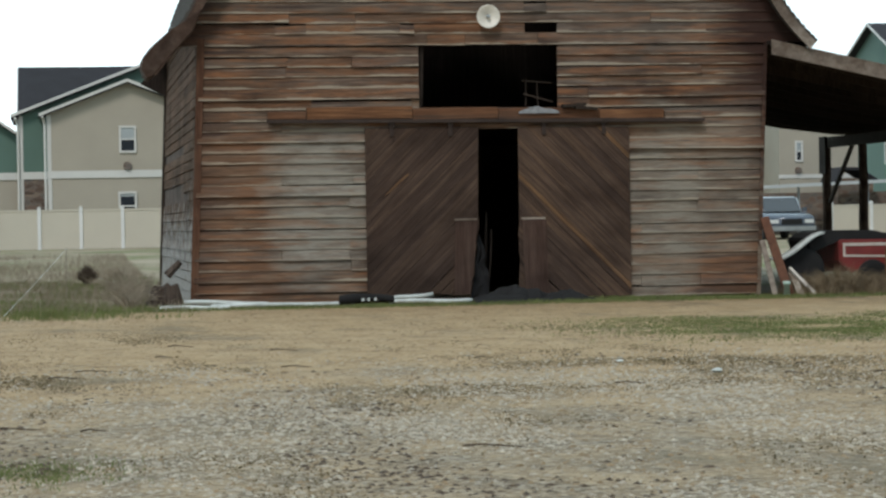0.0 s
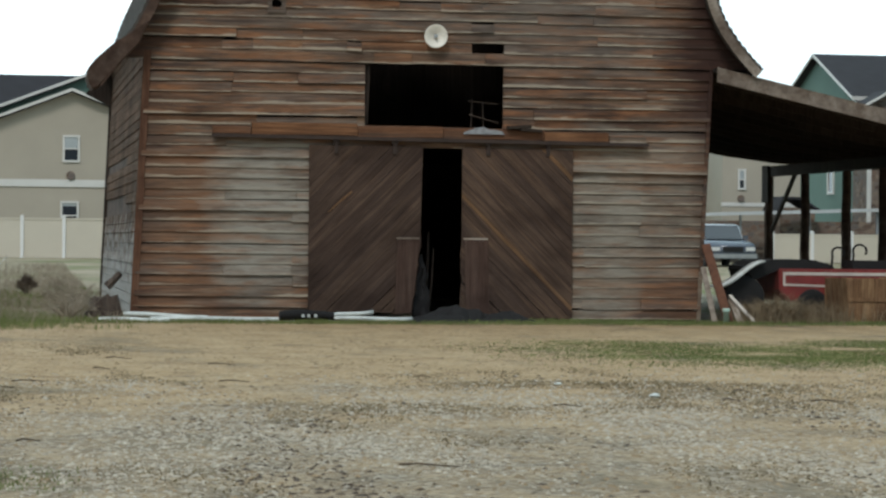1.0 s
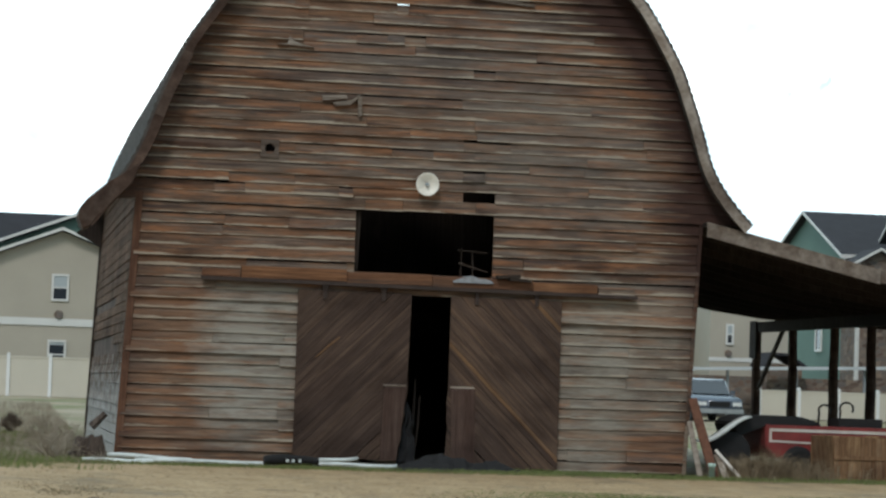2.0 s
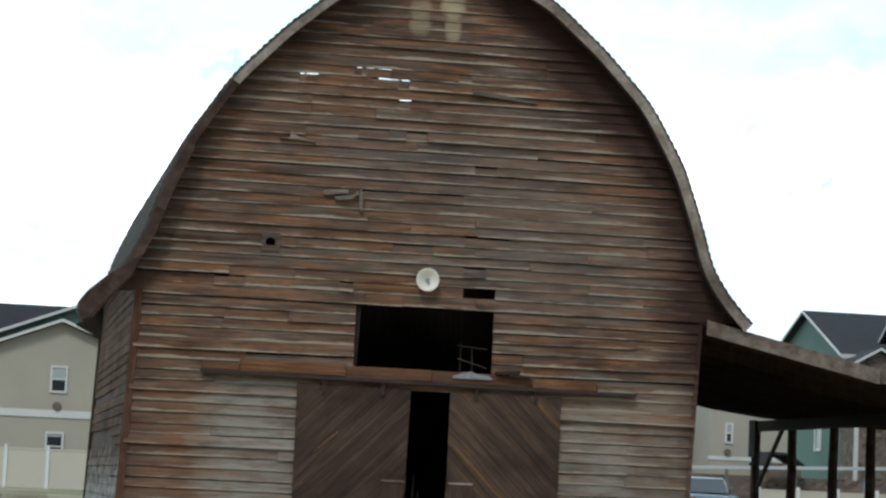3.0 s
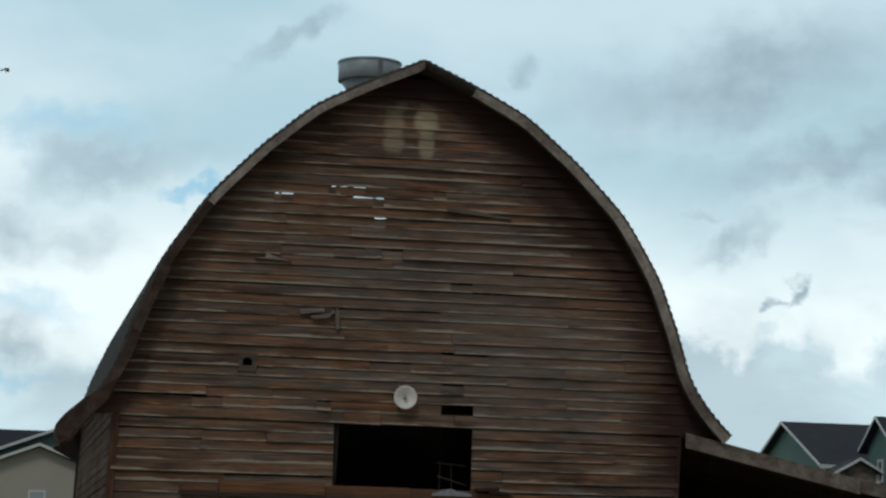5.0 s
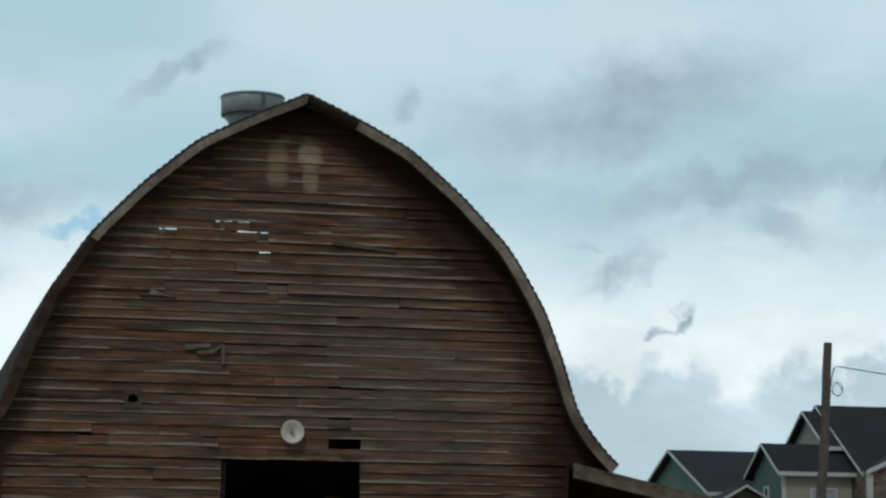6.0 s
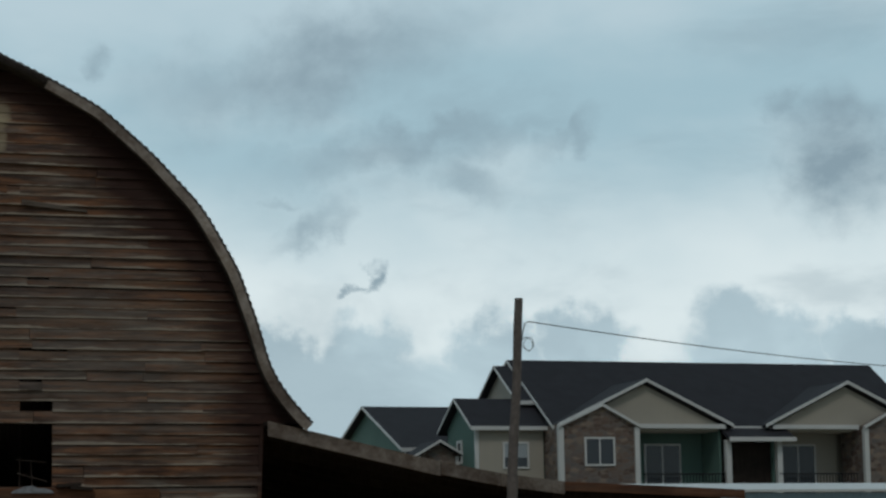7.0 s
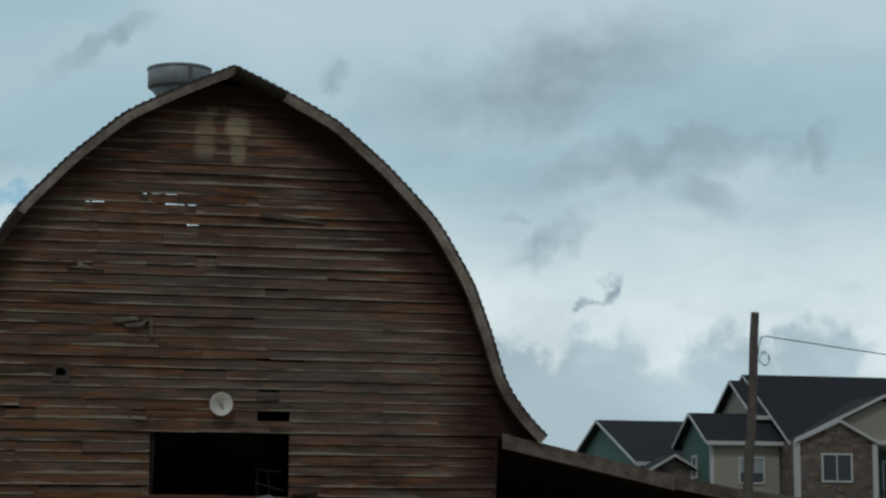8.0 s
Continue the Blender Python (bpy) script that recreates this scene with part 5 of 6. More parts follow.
def pipes():
    for a, b, r in (((-5.35, -0.75, 0.12), (-3.9, -0.85, 0.07), 0.042), ((-4.9, -1.15, 0.05), (-2.4, -1.0, 0.06), 0.038), ((-1.9, -0.7, 0.09), (-0.95, -0.55, 0.17), 0.036), ((-1.8, -0.95, 0.06), (-0.3, -0.85, 0.06), 0.038), ((-5.8, -1.3, 0.04), (-4.6, -1.4, 0.05), 0.036)):
        a, b = Vector(a), Vector(b)
        bm = tube(bmesh.new(), [a.lerp(b, t) + Vector((0, 0, 0.012 * math.sin(t * 6))) for t in np.linspace(0, 1, 8)], r, 12)
        tagged(smooth(part("plastic_pipe", bm, M_WHITEPIPE)), "white plastic pipe lying along the barn's foot", "pipe", "pipes along the barn")
    # black corrugated hose
    n = 46
    bm = bmesh.new()
    rings = []
    for i in range(n):
        t = i / (n - 1)
        c = Vector((-2.68 + 0.95 * t, -1.1 + 0.05 * math.sin(t * 4), 0.11 + 0.03 * math.sin(t * 3)))
        r = (0.115 if i % 2 else 0.095) * (0.75 + 0.25 * math.sin(math.pi * min(1, t * 1.3 + 0.2)))
        rings.append([bm.verts.new(c + Vector((0, r * math.cos(a), r * 0.85 * math.sin(a)))) for a in np.linspace(0, 2 * math.pi, 15)[:-1]])
    for p, q in zip(rings, rings[1:]):
        for k in range(14):
            bm.faces.new((p[k], p[(k + 1) % 14], q[(k + 1) % 14], q[k]))
    bm.faces.new(rings[0][::-1]), bm.faces.new(rings[-1])
    hose = tagged(part("drain_hose", bm, M_BLACK), "black corrugated drain hose lying in the grass", "hose")
    for x in (-2.3, -2.2, -2.08):
        part("pale_mark", box(bmesh.new(), x, x + 0.045, -1.225, -1.19, 0.09, 0.14), M_WHITEPIPE, hose)


pipes()


def heap(name, label, category, x0, x1, y0, y1, h, mat, seed, ridge=1.0):
    """A crumpled sheet or heap on the ground."""
    bm = bmesh.new()
    nx, ny = 34, 10
    g = []
    for j in range(ny + 1):
        row = []
        for i in range(nx + 1):
            u, v = i / nx, j / ny
            x, y = x0 + (x1 - x0) * u, y0 + (y1 - y0) * v
            e = math.sin(math.pi * u) ** 0.5 * math.sin(math.pi * v) ** 0.6
            z = h * e * (0.45 + 1.3 * noise.noise((x * 2.8 + seed, y * 3.0, seed)) + 0.35 * abs(noise.noise((x * 7, y * 7, seed))))
            row.append(bm.verts.new((x, y + 0.06 * noise.noise((x * 3, seed, 0)), ground_z(x, y) - 0.01 + max(0, z))))
        g.append(row)
    for a, b in zip(g, g[1:]):
        for i in range(nx):
            bm.faces.new((a[i], a[i + 1], b[i + 1], b[i]))
    return tagged(part(name, bm, mat), label, category)


heap("black_tarp", "crumpled black plastic tarp lying before the door gap", "tarp", -0.4, 2.0, -1.2, -0.2, 0.27, M_BLACK, 4.2)


def door_clutter():
    # dark sticks and straps hanging in the gap
    for x, z0, z1, r in ((0.08, 0.1, 1.6, 0.03), (0.17, 0.15, 1.3, 0.022), (0.02, 0.1, 0.9, 0.05)):
        bm = tube(bmesh.new(), [(x, 0.25, z0), (x + 0.08, 0.35, (z0 + z1) / 2), (x + 0.13, 0.5, z1)], r, 7, r * 0.6)
        tagged(part("leaning_stick", bm, M_DARKWOOD), "dark stick leaning inside the barn door gap", "stick", "sticks in the door gap")
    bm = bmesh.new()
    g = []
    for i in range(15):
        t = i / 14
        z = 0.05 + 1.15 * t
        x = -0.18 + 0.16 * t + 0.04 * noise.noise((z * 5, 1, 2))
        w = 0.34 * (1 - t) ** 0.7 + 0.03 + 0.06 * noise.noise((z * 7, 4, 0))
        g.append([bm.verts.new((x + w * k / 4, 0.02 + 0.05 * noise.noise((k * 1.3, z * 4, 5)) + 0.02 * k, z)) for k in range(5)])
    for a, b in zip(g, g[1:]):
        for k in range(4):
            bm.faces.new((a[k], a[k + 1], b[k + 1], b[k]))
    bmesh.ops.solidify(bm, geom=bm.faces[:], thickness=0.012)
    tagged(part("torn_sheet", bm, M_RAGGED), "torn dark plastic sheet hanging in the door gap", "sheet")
    # pale insulation and boards on the loft sill
    rng = random.Random(21)
    bm = bmesh.new()
    g = []
    for i in range(19):
        x = 0.72 + 0.75 * i / 18
        z = 3.38 + 0.12 * math.sin(math.pi * i / 18) ** 0.5 * (0.7 + 0.6 * noise.noise((x * 6, 1, 0)))
        g.append([bm.verts.new(p) for p in ((x, -0.16, 3.36), (x, -0.12, z), (x, 0.14, z + 0.03), (x, 0.3, 3.4))])
    for a, b in zip(g, g[1:]):
        for k in range(3):
            bm.faces.new((a[k], a[k + 1], b[k + 1], b[k]))
    tagged(part("bird_nest_litter", bm, M_TRIMPALE), "pale heap of litter on the loft opening's sill", "litter")
    for pts in (((1.0, 0.65, 3.3), (1.02, 0.7, 4.05)), ((1.25, 0.7, 3.3), (1.22, 0.7, 3.95)), ((0.95, 0.7, 4.0), (1.5, 0.7, 3.95)), ((0.95, 0.6, 3.75), (1.5, 0.65, 3.6))):
        tagged(part("old_stick", tube(bmesh.new(), pts, 0.018, 5), M_STUMP), "dark stick standing in the loft opening", "stick", "sticks in the loft opening")
    for x0, x1, z, t in ((1.52, 1.95, 3.46, 0.03), (1.75, 2.15, 3.43, -0.02)):
        tagged(part("loose_board", prism(bmesh.new(), [(x0, z), (x1, z + t), (x1, z + t + 0.05), (x0, z + 0.06)], -0.24, -0.05), M_DARKWOOD), "dark loose board lying on the door header", "board", "loose boards on the barn")


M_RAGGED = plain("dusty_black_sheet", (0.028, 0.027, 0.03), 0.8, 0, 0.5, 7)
M_STUMP = wood("rotten_stump_wood", [(0, (0.06, 0.045, 0.038)), (1, (0.12, 0.095, 0.08))], "z", bleached=(0.2, 0.17, 0.15))
M_TRIMPALE = plain("pale_litter", (0.21, 0.215, 0.225), 0.95, 0, 0.35, 9)
door_clutter()


def loose_boards():
    label = "weathered siding board sprung loose from the gable"
    for pts, y in ((((0.89, 8.53), (2.08, 8.43), (2.08, 8.47), (0.89, 8.63)), 0.07), (((-1.56, 6.50), (-1.22, 6.56), (-1.06, 6.68), (-1.1, 6.60), (-1.25, 6.47), (-1.5, 6.44)), 0.08),
                   (((-1.09, 6.27), (-1.03, 6.28), (-1.04, 6.62), (-1.12, 6.64)), 0.08), (((-2.60, 7.50), (-2.41, 7.52), (-2.38, 7.66), (-2.3, 7.56), (-1.93, 7.465), (-2.36, 7.49)), 0.08),
                   (((-1.75, 6.53), (-1.3, 6.58), (-1.32, 6.65), (-1.75, 6.62)), 0.06)):
        bm = prism(bmesh.new(), [(x, z) for x, z in pts], -y - 0.03, -0.035)
        tagged(part("loose_board", bm, M_GREYBOARD), label, "board", "loose boards on the barn")
    # square patch board with a round hole knocked through it
    bm = bmesh.new()
    n, cx, cz, half, r = 20, -2.66, 5.62, 0.165, 0.09
    rings = []
    for y in (-0.058, -0.03):
        out, hole = [], []
        for k in range(n):
            a = 2 * math.pi * (k + 0.5) / n
            c, s = math.cos(a), math.sin(a)
            m = half / max(abs(c), abs(s))
            q = r * (1 + 0.25 * noise.noise((c * 2, s * 2, 3)))
            out.append(bm.verts.new((cx + m * c, y, cz + m * s)))
            hole.append(bm.verts.new((cx + q * c, y, cz + q * s)))
        rings.append((out, hole))
    for k in range(n):
        j = (k + 1) % n
        (o0, h0), (o1, h1) = rings
        for f in ((o0[k], o0[j], h0[j], h0[k]), (o1[k], h1[k], h1[j], o1[j]), (o0[k], o1[k], o1[j], o0[j]), (h0[k], h0[j], h1[j], h1[k])):
            bm.faces.new(f)
    tagged(part("patch_board", bm, M_PATCH), "grey patch board with a round hole on the gable", "board")


M_PATCH = wood("dull_grey_patch_board", [(0, (0.12, 0.10, 0.086)), (1, (0.15, 0.125, 0.108))], "x", bleached=(0.17, 0.15, 0.135))
M_GREYBOARD = wood("grey_loose_board", [(0, (0.19, 0.165, 0.14)), (1, (0.30, 0.275, 0.25))], "x", bleached=(0.34, 0.32, 0.3))
loose_boards()


def stump_pile():
    rng = random.Random(31)
    for k, (x, y, r, h, a) in enumerate(((-5.8, -0.3, 0.2, 0.42, 0.15), (-5.52, -0.45, 0.17, 0.46, -0.1), (-5.62, 0.0, 0.13, 0.35, 0.3))):
        bm = bmesh.new()
        rings = []
        for j in range(7):
            t = j / 6
            rings.append([bm.verts.new((x + a * t * 0.4 + (r * (1.25 - 0.45 * t) * (1 + 0.25 * noise.noise((math.cos(p) * 2 + k, math.sin(p) * 2, t * 2)))) * math.cos(p),
                                        y + r * (1.2 - 0.4 * t) * math.sin(p), -0.05 + h * t + (0.1 * noise.noise((math.cos(p) * 3, k, math.sin(p) * 3)) if j == 6 else 0))) for p in np.linspace(0, 6.283, 13)[:-1]])
        for p, q in zip(rings, rings[1:]):
            for i in range(12):
                bm.faces.new((p[i], p[(i + 1) % 12], q[(i + 1) % 12], q[i]))
        bm.faces.new(rings[0][::-1]), bm.faces.new(rings[-1])
        tagged(part("tree_stump", bm, M_STUMP), "dark rotten stump against the barn corner", "stump", "stumps at the barn corner")
    bm = tube(bmesh.new(), [(-5.62, -0.2, 0.58), (-5.5, -0.2, 0.7), (-5.38, -0.2, 0.82)], 0.085, 6, 0.06)
    tagged(part("broken_timber", bm, M_STUMP), "short broken dark timber jammed at the corner", "timber")


stump_pile()


def brush(name, label, x, y, r, h, count, mat, seed):
    """A round bush of many thin forking stems."""
    rng = random.Random(seed)
    bm = bmesh.new()
    z = ground_z(x, y)
    for i in range(count):
        a, k = rng.uniform(0, 6.283), rng.uniform(0.2, 1.0)
        p = Vector((x, y, z))
        q = p + Vector((r * k * math.cos(a) * 0.6, r * k * math.sin(a) * 0.6, h * rng.uniform(0.3, 0.6)))
        e = p + Vector((r * k * math.cos(a + 0.3), r * k * math.sin(a + 0.3), h * rng.uniform(0.5, 1.05) * (1.1 - 0.5 * k)))
        tube(bm, [p, q, e], 0.008, 3, 0.003)
        for _ in range(2):
            d = Vector((rng.uniform(-1, 1), rng.uniform(-1, 1), rng.uniform(-0.2, 0.9))) * 0.3 * r
            tube(bm, [q.lerp(e, rng.random()), e + d], 0.004, 3, 0.002)
    tagged(part(name, bm, mat), label, "bush")


brush("tumbleweed", "dark dry tumbleweed lying in the weeds", -6.83, 15.0, 0.26, 0.5, 420, M_DARKCHIP, 41)
brush("brush", "grey-brown dry brush beside the barn wall", -6.2, 1.6, 0.7, 0.55, 130, M_DRYGREY, 42)
brush("brush", "grey-brown dry brush beside the barn wall", -6.3, -0.6, 0.6, 0.45, 90, M_DRYGREY, 43)
brush("brush", "grey-brown dry brush beside the barn wall", -6.2, 5.5, 0.8, 0.65, 120, M_DRYGREY, 44)
brush("dry_brush", "straw-coloured dry brush in front of the red machine", 6.55, -0.6, 0.6, 0.5, 170, M_DRY, 45)
brush("dry_brush", "straw-coloured dry brush in front of the red machine", 6.1, -0.4, 0.5, 0.35, 120, M_DRY, 46)


def leaning_planks():
    for a, b, w, mat, label in (((5.24, -0.12, 1.42), (5.52, -0.75, 0.0), 0.085, M_RUST, "rust-red plank leaning on the barn corner"),
                                ((5.20, -0.1, 1.0), (5.32, -0.5, 0.0), 0.05, M_TRIM, "grey plank leaning on the barn corner"),
                                ((5.62, -0.4, 0.5), (5.98, -0.8, 0.02), 0.03, M_STRIPE, "pale stick propped near the barn corner"),
                                ((5.66, -0.35, 0.42), (5.72, -0.8, 0.0), 0.06, M_TRIM, "grey board offcut propped near the barn corner")):
        a, b = Vector(a), Vector(b)
        d = (b - a).normalized()
        s = Vector((1, 0, 0)) - d * d.x
        s.normalize()
        t = d.cross(s)
        bm = bmesh.new()
        v = [bm.verts.new(p + s * i * w + t * j * 0.02) for p in (a, b) for i, j in ((-1, -1), (1, -1), (1, 1), (-1, 1))]
        for f in ((0, 1, 2, 3), (7, 6, 5, 4), (0, 4, 5, 1), (1, 5, 6, 2), (2, 6, 7, 3), (3, 7, 4, 0)):
            bm.faces.new([v[i] for i in f])
        bmesh.ops.bevel(bm, geom=bm.edges[:], offset=0.006, segments=1, affect="EDGES")
        tagged(part("leaning_plank", bm, mat), label, "plank", "planks at the barn corner")
    tagged(smooth(part("standpipe", lathe(bmesh.new(), [(0.055, 0.0), (0.055, 0.2), (0.07, 0.2), (0.07, 0.26), (0.05, 0.27)], (5.43, -0.85, 0), 16), M_PALEGREEN)), "short pale green capped pipe standing in the ground", "pipe")


M_PALEGREEN = plain("pale_green_plastic", (0.42, 0.58, 0.52), 0.5, 0, 0.1, 6)
leaning_planks()


def red_machine():
    m = thing("farm_machine", "old red farm machine with cream stripe and pale curved fender", "machine")
    y0, y1 = 0.7, 2.2

    def slab(name, pts, a, b, mat, label="", bevel=0.03):
        bm = prism(bmesh.new(), pts, a, b)
        if bevel:
            bmesh.ops.bevel(bm, geom=bm.edges[:], offset=bevel, segments=2, affect="EDGES")
        return part(name, bm, mat, m, label)
    slab("body", [(6.9, 0.98), (6.92, 0.55), (7.1, 0.36), (7.7, 0.34), (7.95, 0.62), (10.8, 0.58), (10.8, 0.97)], y0, y1, M_REDPAINT, "faded red sheet-metal body")
    slab("stripe", [(6.98, 0.86), (10.6, 0.85), (10.6, 0.905), (6.98, 0.915)], y0 - 0.012, y0 + 0.02, M_STRIPE, "cream stripe", 0)
    slab("stripe", [(6.98, 0.66), (8.2, 0.63), (10.6, 0.64), (10.6, 0.68), (8.2, 0.665), (6.98, 0.70)], y0 - 0.012, y0 + 0.02, M_STRIPE, "cream stripe", 0)
    slab("stripe", [(6.98, 0.66), (7.02, 0.66), (7.02, 0.91), (6.98, 0.91)], y0 - 0.014, y0 + 0.02, M_STRIPE, "cream stripe", 0)
    slab("hood", [(6.3, 1.0), (6.5, 1.12), (6.9, 1.15), (7.6, 1.15), (7.95, 1.06), (8.05, 0.98), (6.9, 0.97), (6.4, 0.72)], y0 + 0.1, y1 - 0.1, M_BLACK, "black engine hood")
    # pale fender bent over the wheel
    bm = bmesh.new()
    prev = None
    for i in range(13):
        t = i / 12
        x, z = 5.55 + 1.05 * t, 0.66 + 0.47 * bump01(t, 0.1, 1.0)
        th = 0.03 + 0.05 * math.sin(math.pi * t)
        q = [bm.verts.new(p) for p in ((x, y0 - 0.1, z - th), (x, y0 - 0.1, z), (x, y0 + 0.16, z + 0.01), (x, y0 + 0.16, z - th))]
        if prev:
            for k in range(4):
                bm.faces.new((prev[k], prev[(k + 1) % 4], q[(k + 1) % 4], q[k]))
        else:
            bm.faces.new(q)
        prev = q
    bm.faces.new(prev[::-1])
    smooth(part("fender", bm, M_WHITEPIPE, m, "pale curved fender"))
    for x, r, yy in ((6.25, 0.42, y0 + 0.1), (7.55, 0.3, y0 - 0.05), (9.8, 0.42, y0)):
        prof = [(r * 0.55, -0.10), (r * 0.9, -0.12), (r, -0.07), (r, 0.07), (r * 0.9, 0.12), (r * 0.55, 0.10)]
        w = smooth(part("wheel", lathe(bmesh.new(), prof, (x, yy + 0.1, r), 28, "y"), M_BLACK, m, "black tyre"))
        part("rim", lathe(bmesh.new(), [(r * 0.2, -0.09), (r * 0.5, -0.06), (r * 0.56, -0.09), (r * 0.56, 0.08)], (x, yy + 0.1, r), 20, "y"), M_RUST, w)
    for i, (x, z, s) in enumerate(((8.25, 1.16, 0.13), (8.72, 1.2, 0.15))):
        pts = [(x + s * math.cos(a) * 0.9, 1.3 + 0.1 * i, z + 0.12 + s * math.sin(a) * 0.8) for a in np.linspace(-0.6, 3.6, 14)]
        part("lever_loop", tube(bmesh.new(), pts + [(x - s, 1.3 + 0.1 * i, 0.95)], 0.022, 6), M_BLACK, m, "black bent control lever")
    part("seat", box(bmesh.new(), 8.45, 9.3, 1.0, 1.7, 0.96, 1.14), M_BLACK, m)


red_machine()


def crate():
    c = thing("wooden_bin", "tan wooden harvest bin of vertical boards with battens", "crate", at=(7.7, -0.8, 0))
    rng = random.Random(9)
    n, w, h = 5, 0.265, 0.82
    for side in range(4):
        for i in range(n):
            a, k = i * w, rng.uniform(0.0, 0.008)
            z1 = h + rng.uniform(-0.015, 0.015)
            if side == 0:
                bm = box(bmesh.new(), a + 0.003, a + w - 0.003, -0.02 - k, 0.0, 0.02, z1, lambda x, y, z: (x + 0.08 * (0.8 - z) * (1 - x / 1.3), y, z))
            elif side == 1:
                bm = box(bmesh.new(), a + 0.003, a + w - 0.003, 1.2, 1.22 + k, 0.02, z1)
            else:
                x = 0.0 if side == 2 else n * w - 0.02
                bm = box(bmesh.new(), x, x + 0.02, 0.02 + a * 0.9, 0.02 + (a + w) * 0.9 - 0.006, 0.02, z1, lambda x, y, z: (x + (0.08 * (0.8 - z) if x < 0.5 else 0), y, z))
            part("board", bm, M_CRATE, c)
    for z in (0.06, 0.44):
        part("batten", box(bmesh.new(), 0.0, n * w, -0.045, -0.029, z - 0.035, z + 0.035, lambda x, y, q: (x + 0.08 * (0.8 - q) * (1 - x / 1.3), y, q)), M_CRATE, c)
    part("floor", box(bmesh.new(), 0.1, n * w - 0.02, 0.0, 1.2, 0.0, 0.05), M_CRATE, c)


crate()


def guy_wire():
    g = thing("guy_wire", "pale twisted wire strung from the ground to a thin stake", "wire")
    a, b = Vector((-8.43, -3.9, 0.0)), Vector((-7.33, 8.0, 1.02))
    part("wire", tube(bmesh.new(), [a.lerp(b, t) - Vector((0, 0, 0.02 * math.sin(math.pi * t))) for t in np.linspace(0, 1, 24)], 0.004, 6), M_WHITEPIPE, g)
    part("stake", tube(bmesh.new(), [(-7.33, 8.0, 0.0), (-7.33, 8.0, 1.05)], 0.007, 6), M_TRIM, g)


guy_wire()


def bare_tree():
    t = thing("bare_tree", "bare grey tree whose budding branch reaches over the yard", "tree")
    y = -20.0
    base = Vector((-14.2, y, 0))
    part("trunk", tube(bmesh.new(), [base + Vector((0.05 * math.sin(i), 0, i * 0.6)) for i in range(12)], 0.19, 10, 0.08), M_BARK, t)
    rng = random.Random(50)
    start = base + Vector((0, 0, 5.6))
    tip = Vector((-7.30, y, 6.57))
    main = [start.lerp(tip, s) + Vector((0, 0, -0.18 * math.sin(math.pi * s) - 0.05 * math.sin(9 * s) * (1 - s))) for s in np.linspace(0, 1, 18)]
    limb = part("limb", tube(bmesh.new(), main, 0.05, 7, 0.006), M_BARK, t)
    for back in (0.0, 0.09):
        for _ in range(6):
            at = tip + Vector((rng.uniform(-0.02, 0.02) - back, rng.uniform(-0.02, 0.02), rng.uniform(-0.022, 0.022)))
            bm = bmesh.new()
            bmesh.ops.create_icosphere(bm, subdivisions=1, radius=rng.uniform(0.008, 0.014), matrix=Matrix.Translation(at))
            part("bud", bm, M_RUST, limb)
    for k in range(9):
        a = rng.uniform(2.0, 4.6)
        p = base + Vector((0, 0, rng.uniform(3, 6.5)))
        e = p + Vector((2.2 * math.cos(a), 1.6 * rng.uniform(-1, 1), rng.uniform(0.8, 2.0)))
        part("limb", tube(bmesh.new(), [p, p.lerp(e, 0.5) + Vector((0, 0, 0.15)), e], 0.045, 6, 0.008), M_BARK, t)


bare_tree()


# ---- boards of the front gable ----
GAPS = [  # openings in the siding: x0, x1, z0, z1
    (-1.06, 1.46, 3.46, 4.62), (0.88, 1.47, 4.83, 5.0), (-1.85, 2.6, 0.0, 3.14),
    (-2.80, -2.52, 5.53, 5.71),
]


def cut_spans(x0, x1, zm):
    spans = [(x0, x1)]
    for a, b, z0, z1 in GAPS:
        a, b = a - lean(zm), b - lean(zm)
        if z0 < zm < z1:
            spans = [s for p, q in spans for s in ((p, min(q, a)), (max(p, b), q)) if s[1] - s[0] > 0.05]
    return spans


def siding_board(x0, x1, z, h, rng, left_cut=None, right_cut=None):
    """One lapped board: thick lower edge, slightly sagging and worn, ends following the rake where they meet it."""
    bm = bmesh.new()
    n = max(2, min(6, int((x1 - x0) / 0.5)))
    proud = rng.uniform(0.025, 0.05) + (0.025 if rng.random() < 0.25 else 0.0)
    tilt0, tilt1 = rng.uniform(-0.013, 0.013), rng.uniform(-0.013, 0.013)
    worn = rng.uniform(0.0, 0.012)
    if rng.random() < 0.06:
        proud += 0.03
        tilt1 += rng.uniform(-0.03, 0.01)
    ph = rng.uniform(0, 99)
    prev = None
    for i in range(n + 1):
        t = i / n
        lo, hi = x0 + (x1 - x0) * t, x0 + (x1 - x0) * t
        if left_cut is not None and i == 0:
            lo, hi = left_cut
        if right_cut is not None and i == n:
            lo, hi = right_cut
        dz = tilt0 + (tilt1 - tilt0) * t
        e = worn * (noise.noise((lo * 3.0 + ph, ph, 0)) + 0.3)
        zl, zt = z + dz + e, z + h + 0.012 + dz * 0.5
        q = [bm.verts.new(p) for p in ((lo + lean(zl), 0.004, zl), (lo + lean(zl), -proud, zl), (hi + lean(zt), -proud * 0.28, zt - 0.004), (hi + lean(zt), 0.004, zt))]
        if prev:
            for k in range(4):
                bm.faces.new((prev[k], prev[(k + 1) % 4], q[(k + 1) % 4], q[k]))
        else:
            bm.faces.new(q)
        prev = q
    bm.faces.new(prev[::-1])
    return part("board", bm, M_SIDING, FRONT)


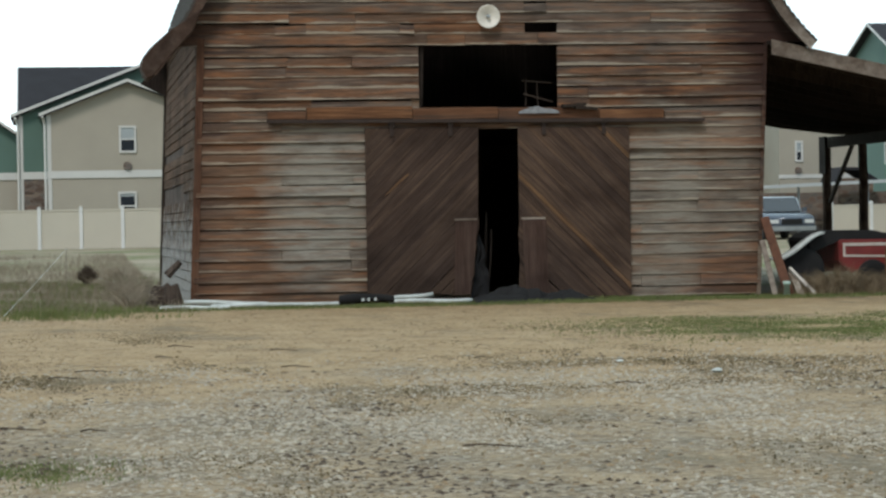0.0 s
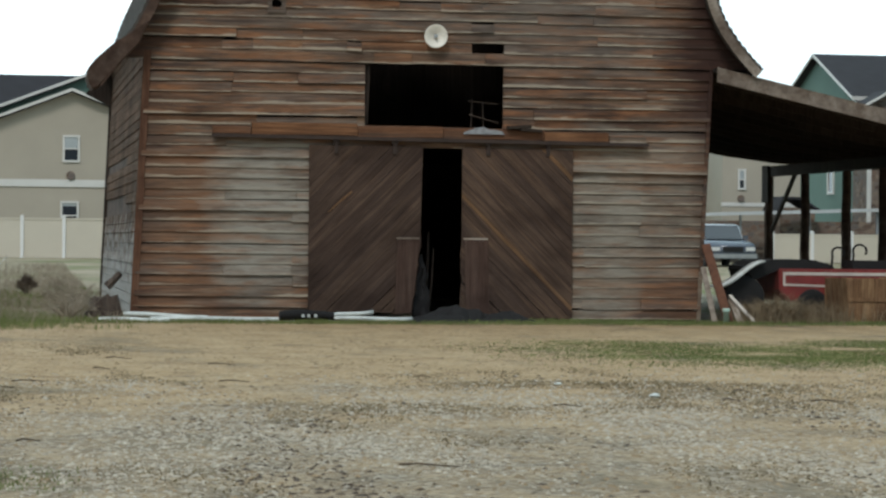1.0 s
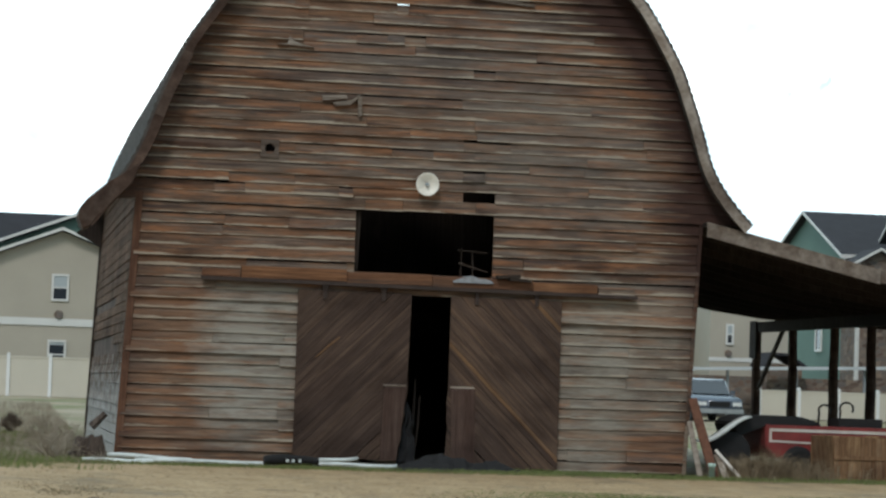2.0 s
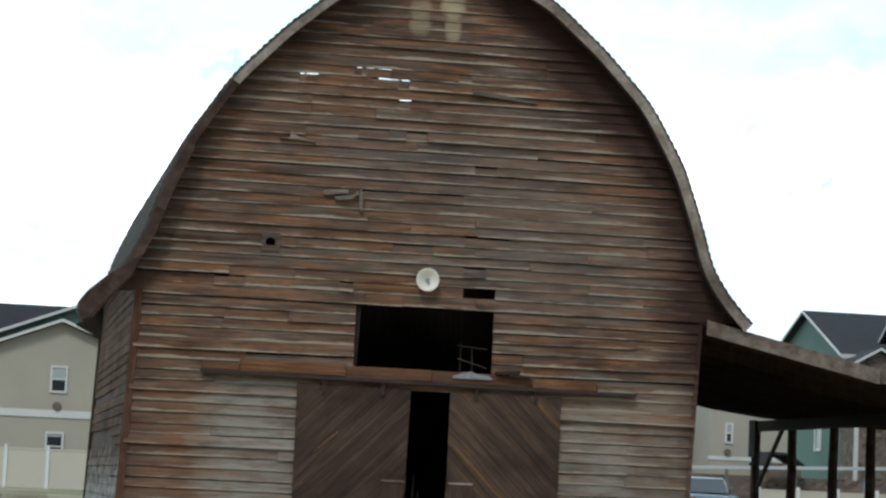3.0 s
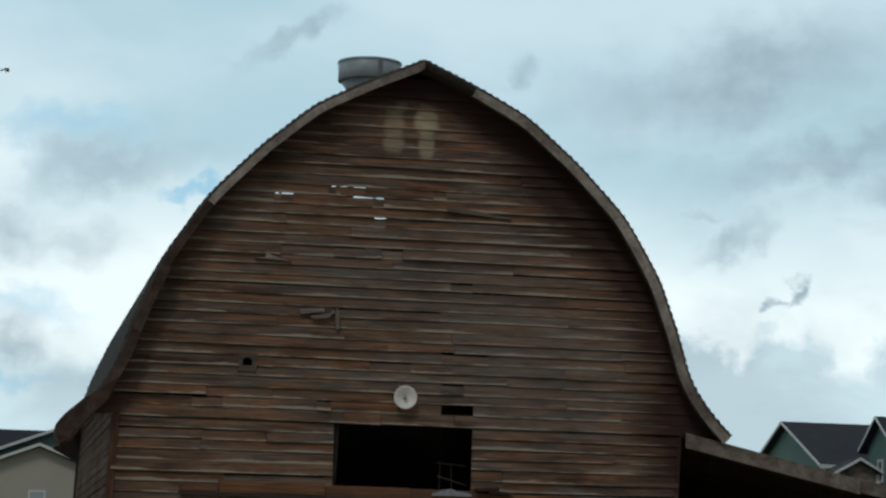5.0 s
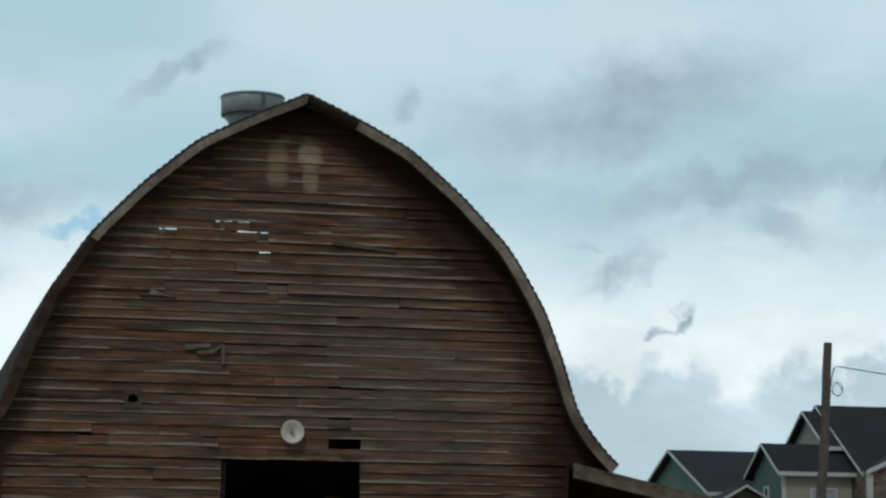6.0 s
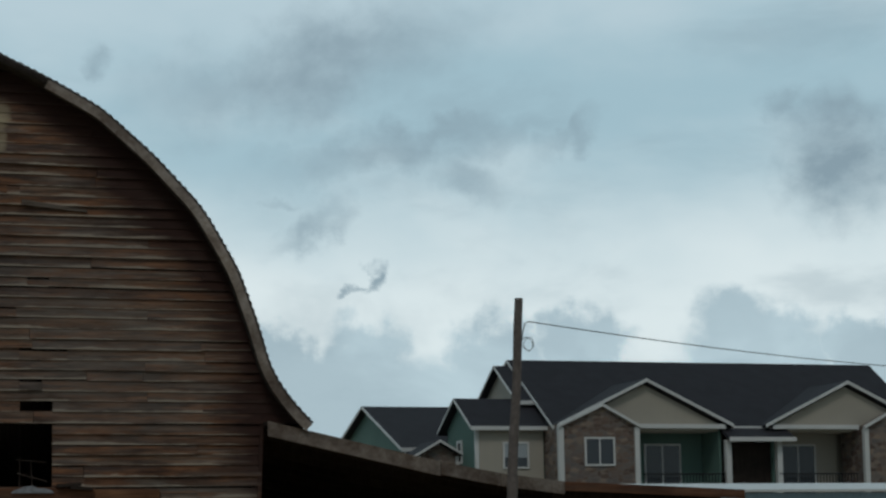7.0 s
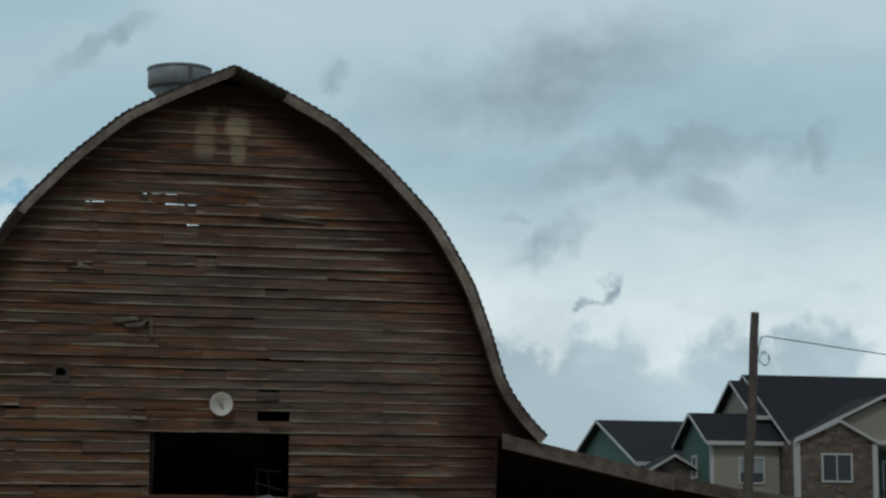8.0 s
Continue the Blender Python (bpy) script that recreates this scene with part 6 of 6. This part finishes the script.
SLITS = [  # thin gaps where a board has split or dropped: x0, x1, z
    (-1.08, -0.62, 8.82), (-1.29, -1.16, 8.82), (-0.94, -0.48, 8.635), (-0.42, -0.28, 8.635), (-1.29, -1.21, 8.625), (-2.15, -1.94, 8.645), (-2.28, -2.20, 8.645), (-2.30, -2.04, 8.425), (-0.44, -0.23, 8.445),
    (-0.45, 0.31, 5.755), (0.86, 1.73, 5.97), (-3.62, -3.07, 5.01), (-1.39, -1.13, 5.0), (0.87, 1.28, 5.40), (-1.11, 0.81, 6.71), (-1.16, -0.60, 7.845), (-0.29, 0.10, 7.86), (0.63, 0.87, 8.865), (-3.0, -1.2, 3.6), (1.0, 1.4, 7.3), (1.6, 3.0, 1.2),
]


def front_boards():
    rng = random.Random(5)
    columns = [-3.62, -2.4, -1.14, -0.42, 0.86, 1.9, 2.95, 4.0]
    edges = [0.03]
    for stop, count in ((3.47, 18), (4.61, 6), (5.01, 2), (10.95, 32)):
        step = (stop - edges[-1]) / count
        start = edges[-1]
        edges += [start + step * (i + 1) + (rng.uniform(-0.009, 0.009) if i < count - 1 else 0) for i in range(count)]
    for z, z_next in zip(edges, edges[1:]):
        h = z_next - z
        zm = z + h / 2
        w0, w1 = wall_half(z), wall_half(z + h)
        gaps = [(a - lean(zm), b - lean(zm)) for a, b, s in SLITS if z + h / 2 <= s < z + 1.5 * h]
        for a, b in cut_spans(-w0, w0, zm):
            cuts = [c + rng.uniform(-0.06, 0.06) for c in columns if rng.random() < 0.2]
            if z > 8.4:
                cuts = [c for c in cuts if rng.random() < 0.6]
            cuts = [c for c in cuts if all(not (p - 0.3 < c < q + 0.3) for p, q in gaps)] + [e for g in gaps for e in g]
            xs = [a] + sorted(c for c in cuts if a + 0.1 < c < b - 0.1) + [b]
            for p, q in zip(xs, xs[1:]):
                lc = (-w0, -w1) if p == -w0 and z > 4.55 else None
                rc = (w0, w1) if q == w0 and z > 4.55 else None
                low = (0.03 if z > 8 else 0.05) if any(abs(p - g[0]) < 0.01 for g in gaps) else rng.uniform(0.022, 0.032) if z < 7.4 and rng.random() < 0.16 else 0.0
                e = 0.0005 if gaps else 0.003
                siding_board(p + e, q - e, z, h - low, rng, lc, rc)


front_boards()
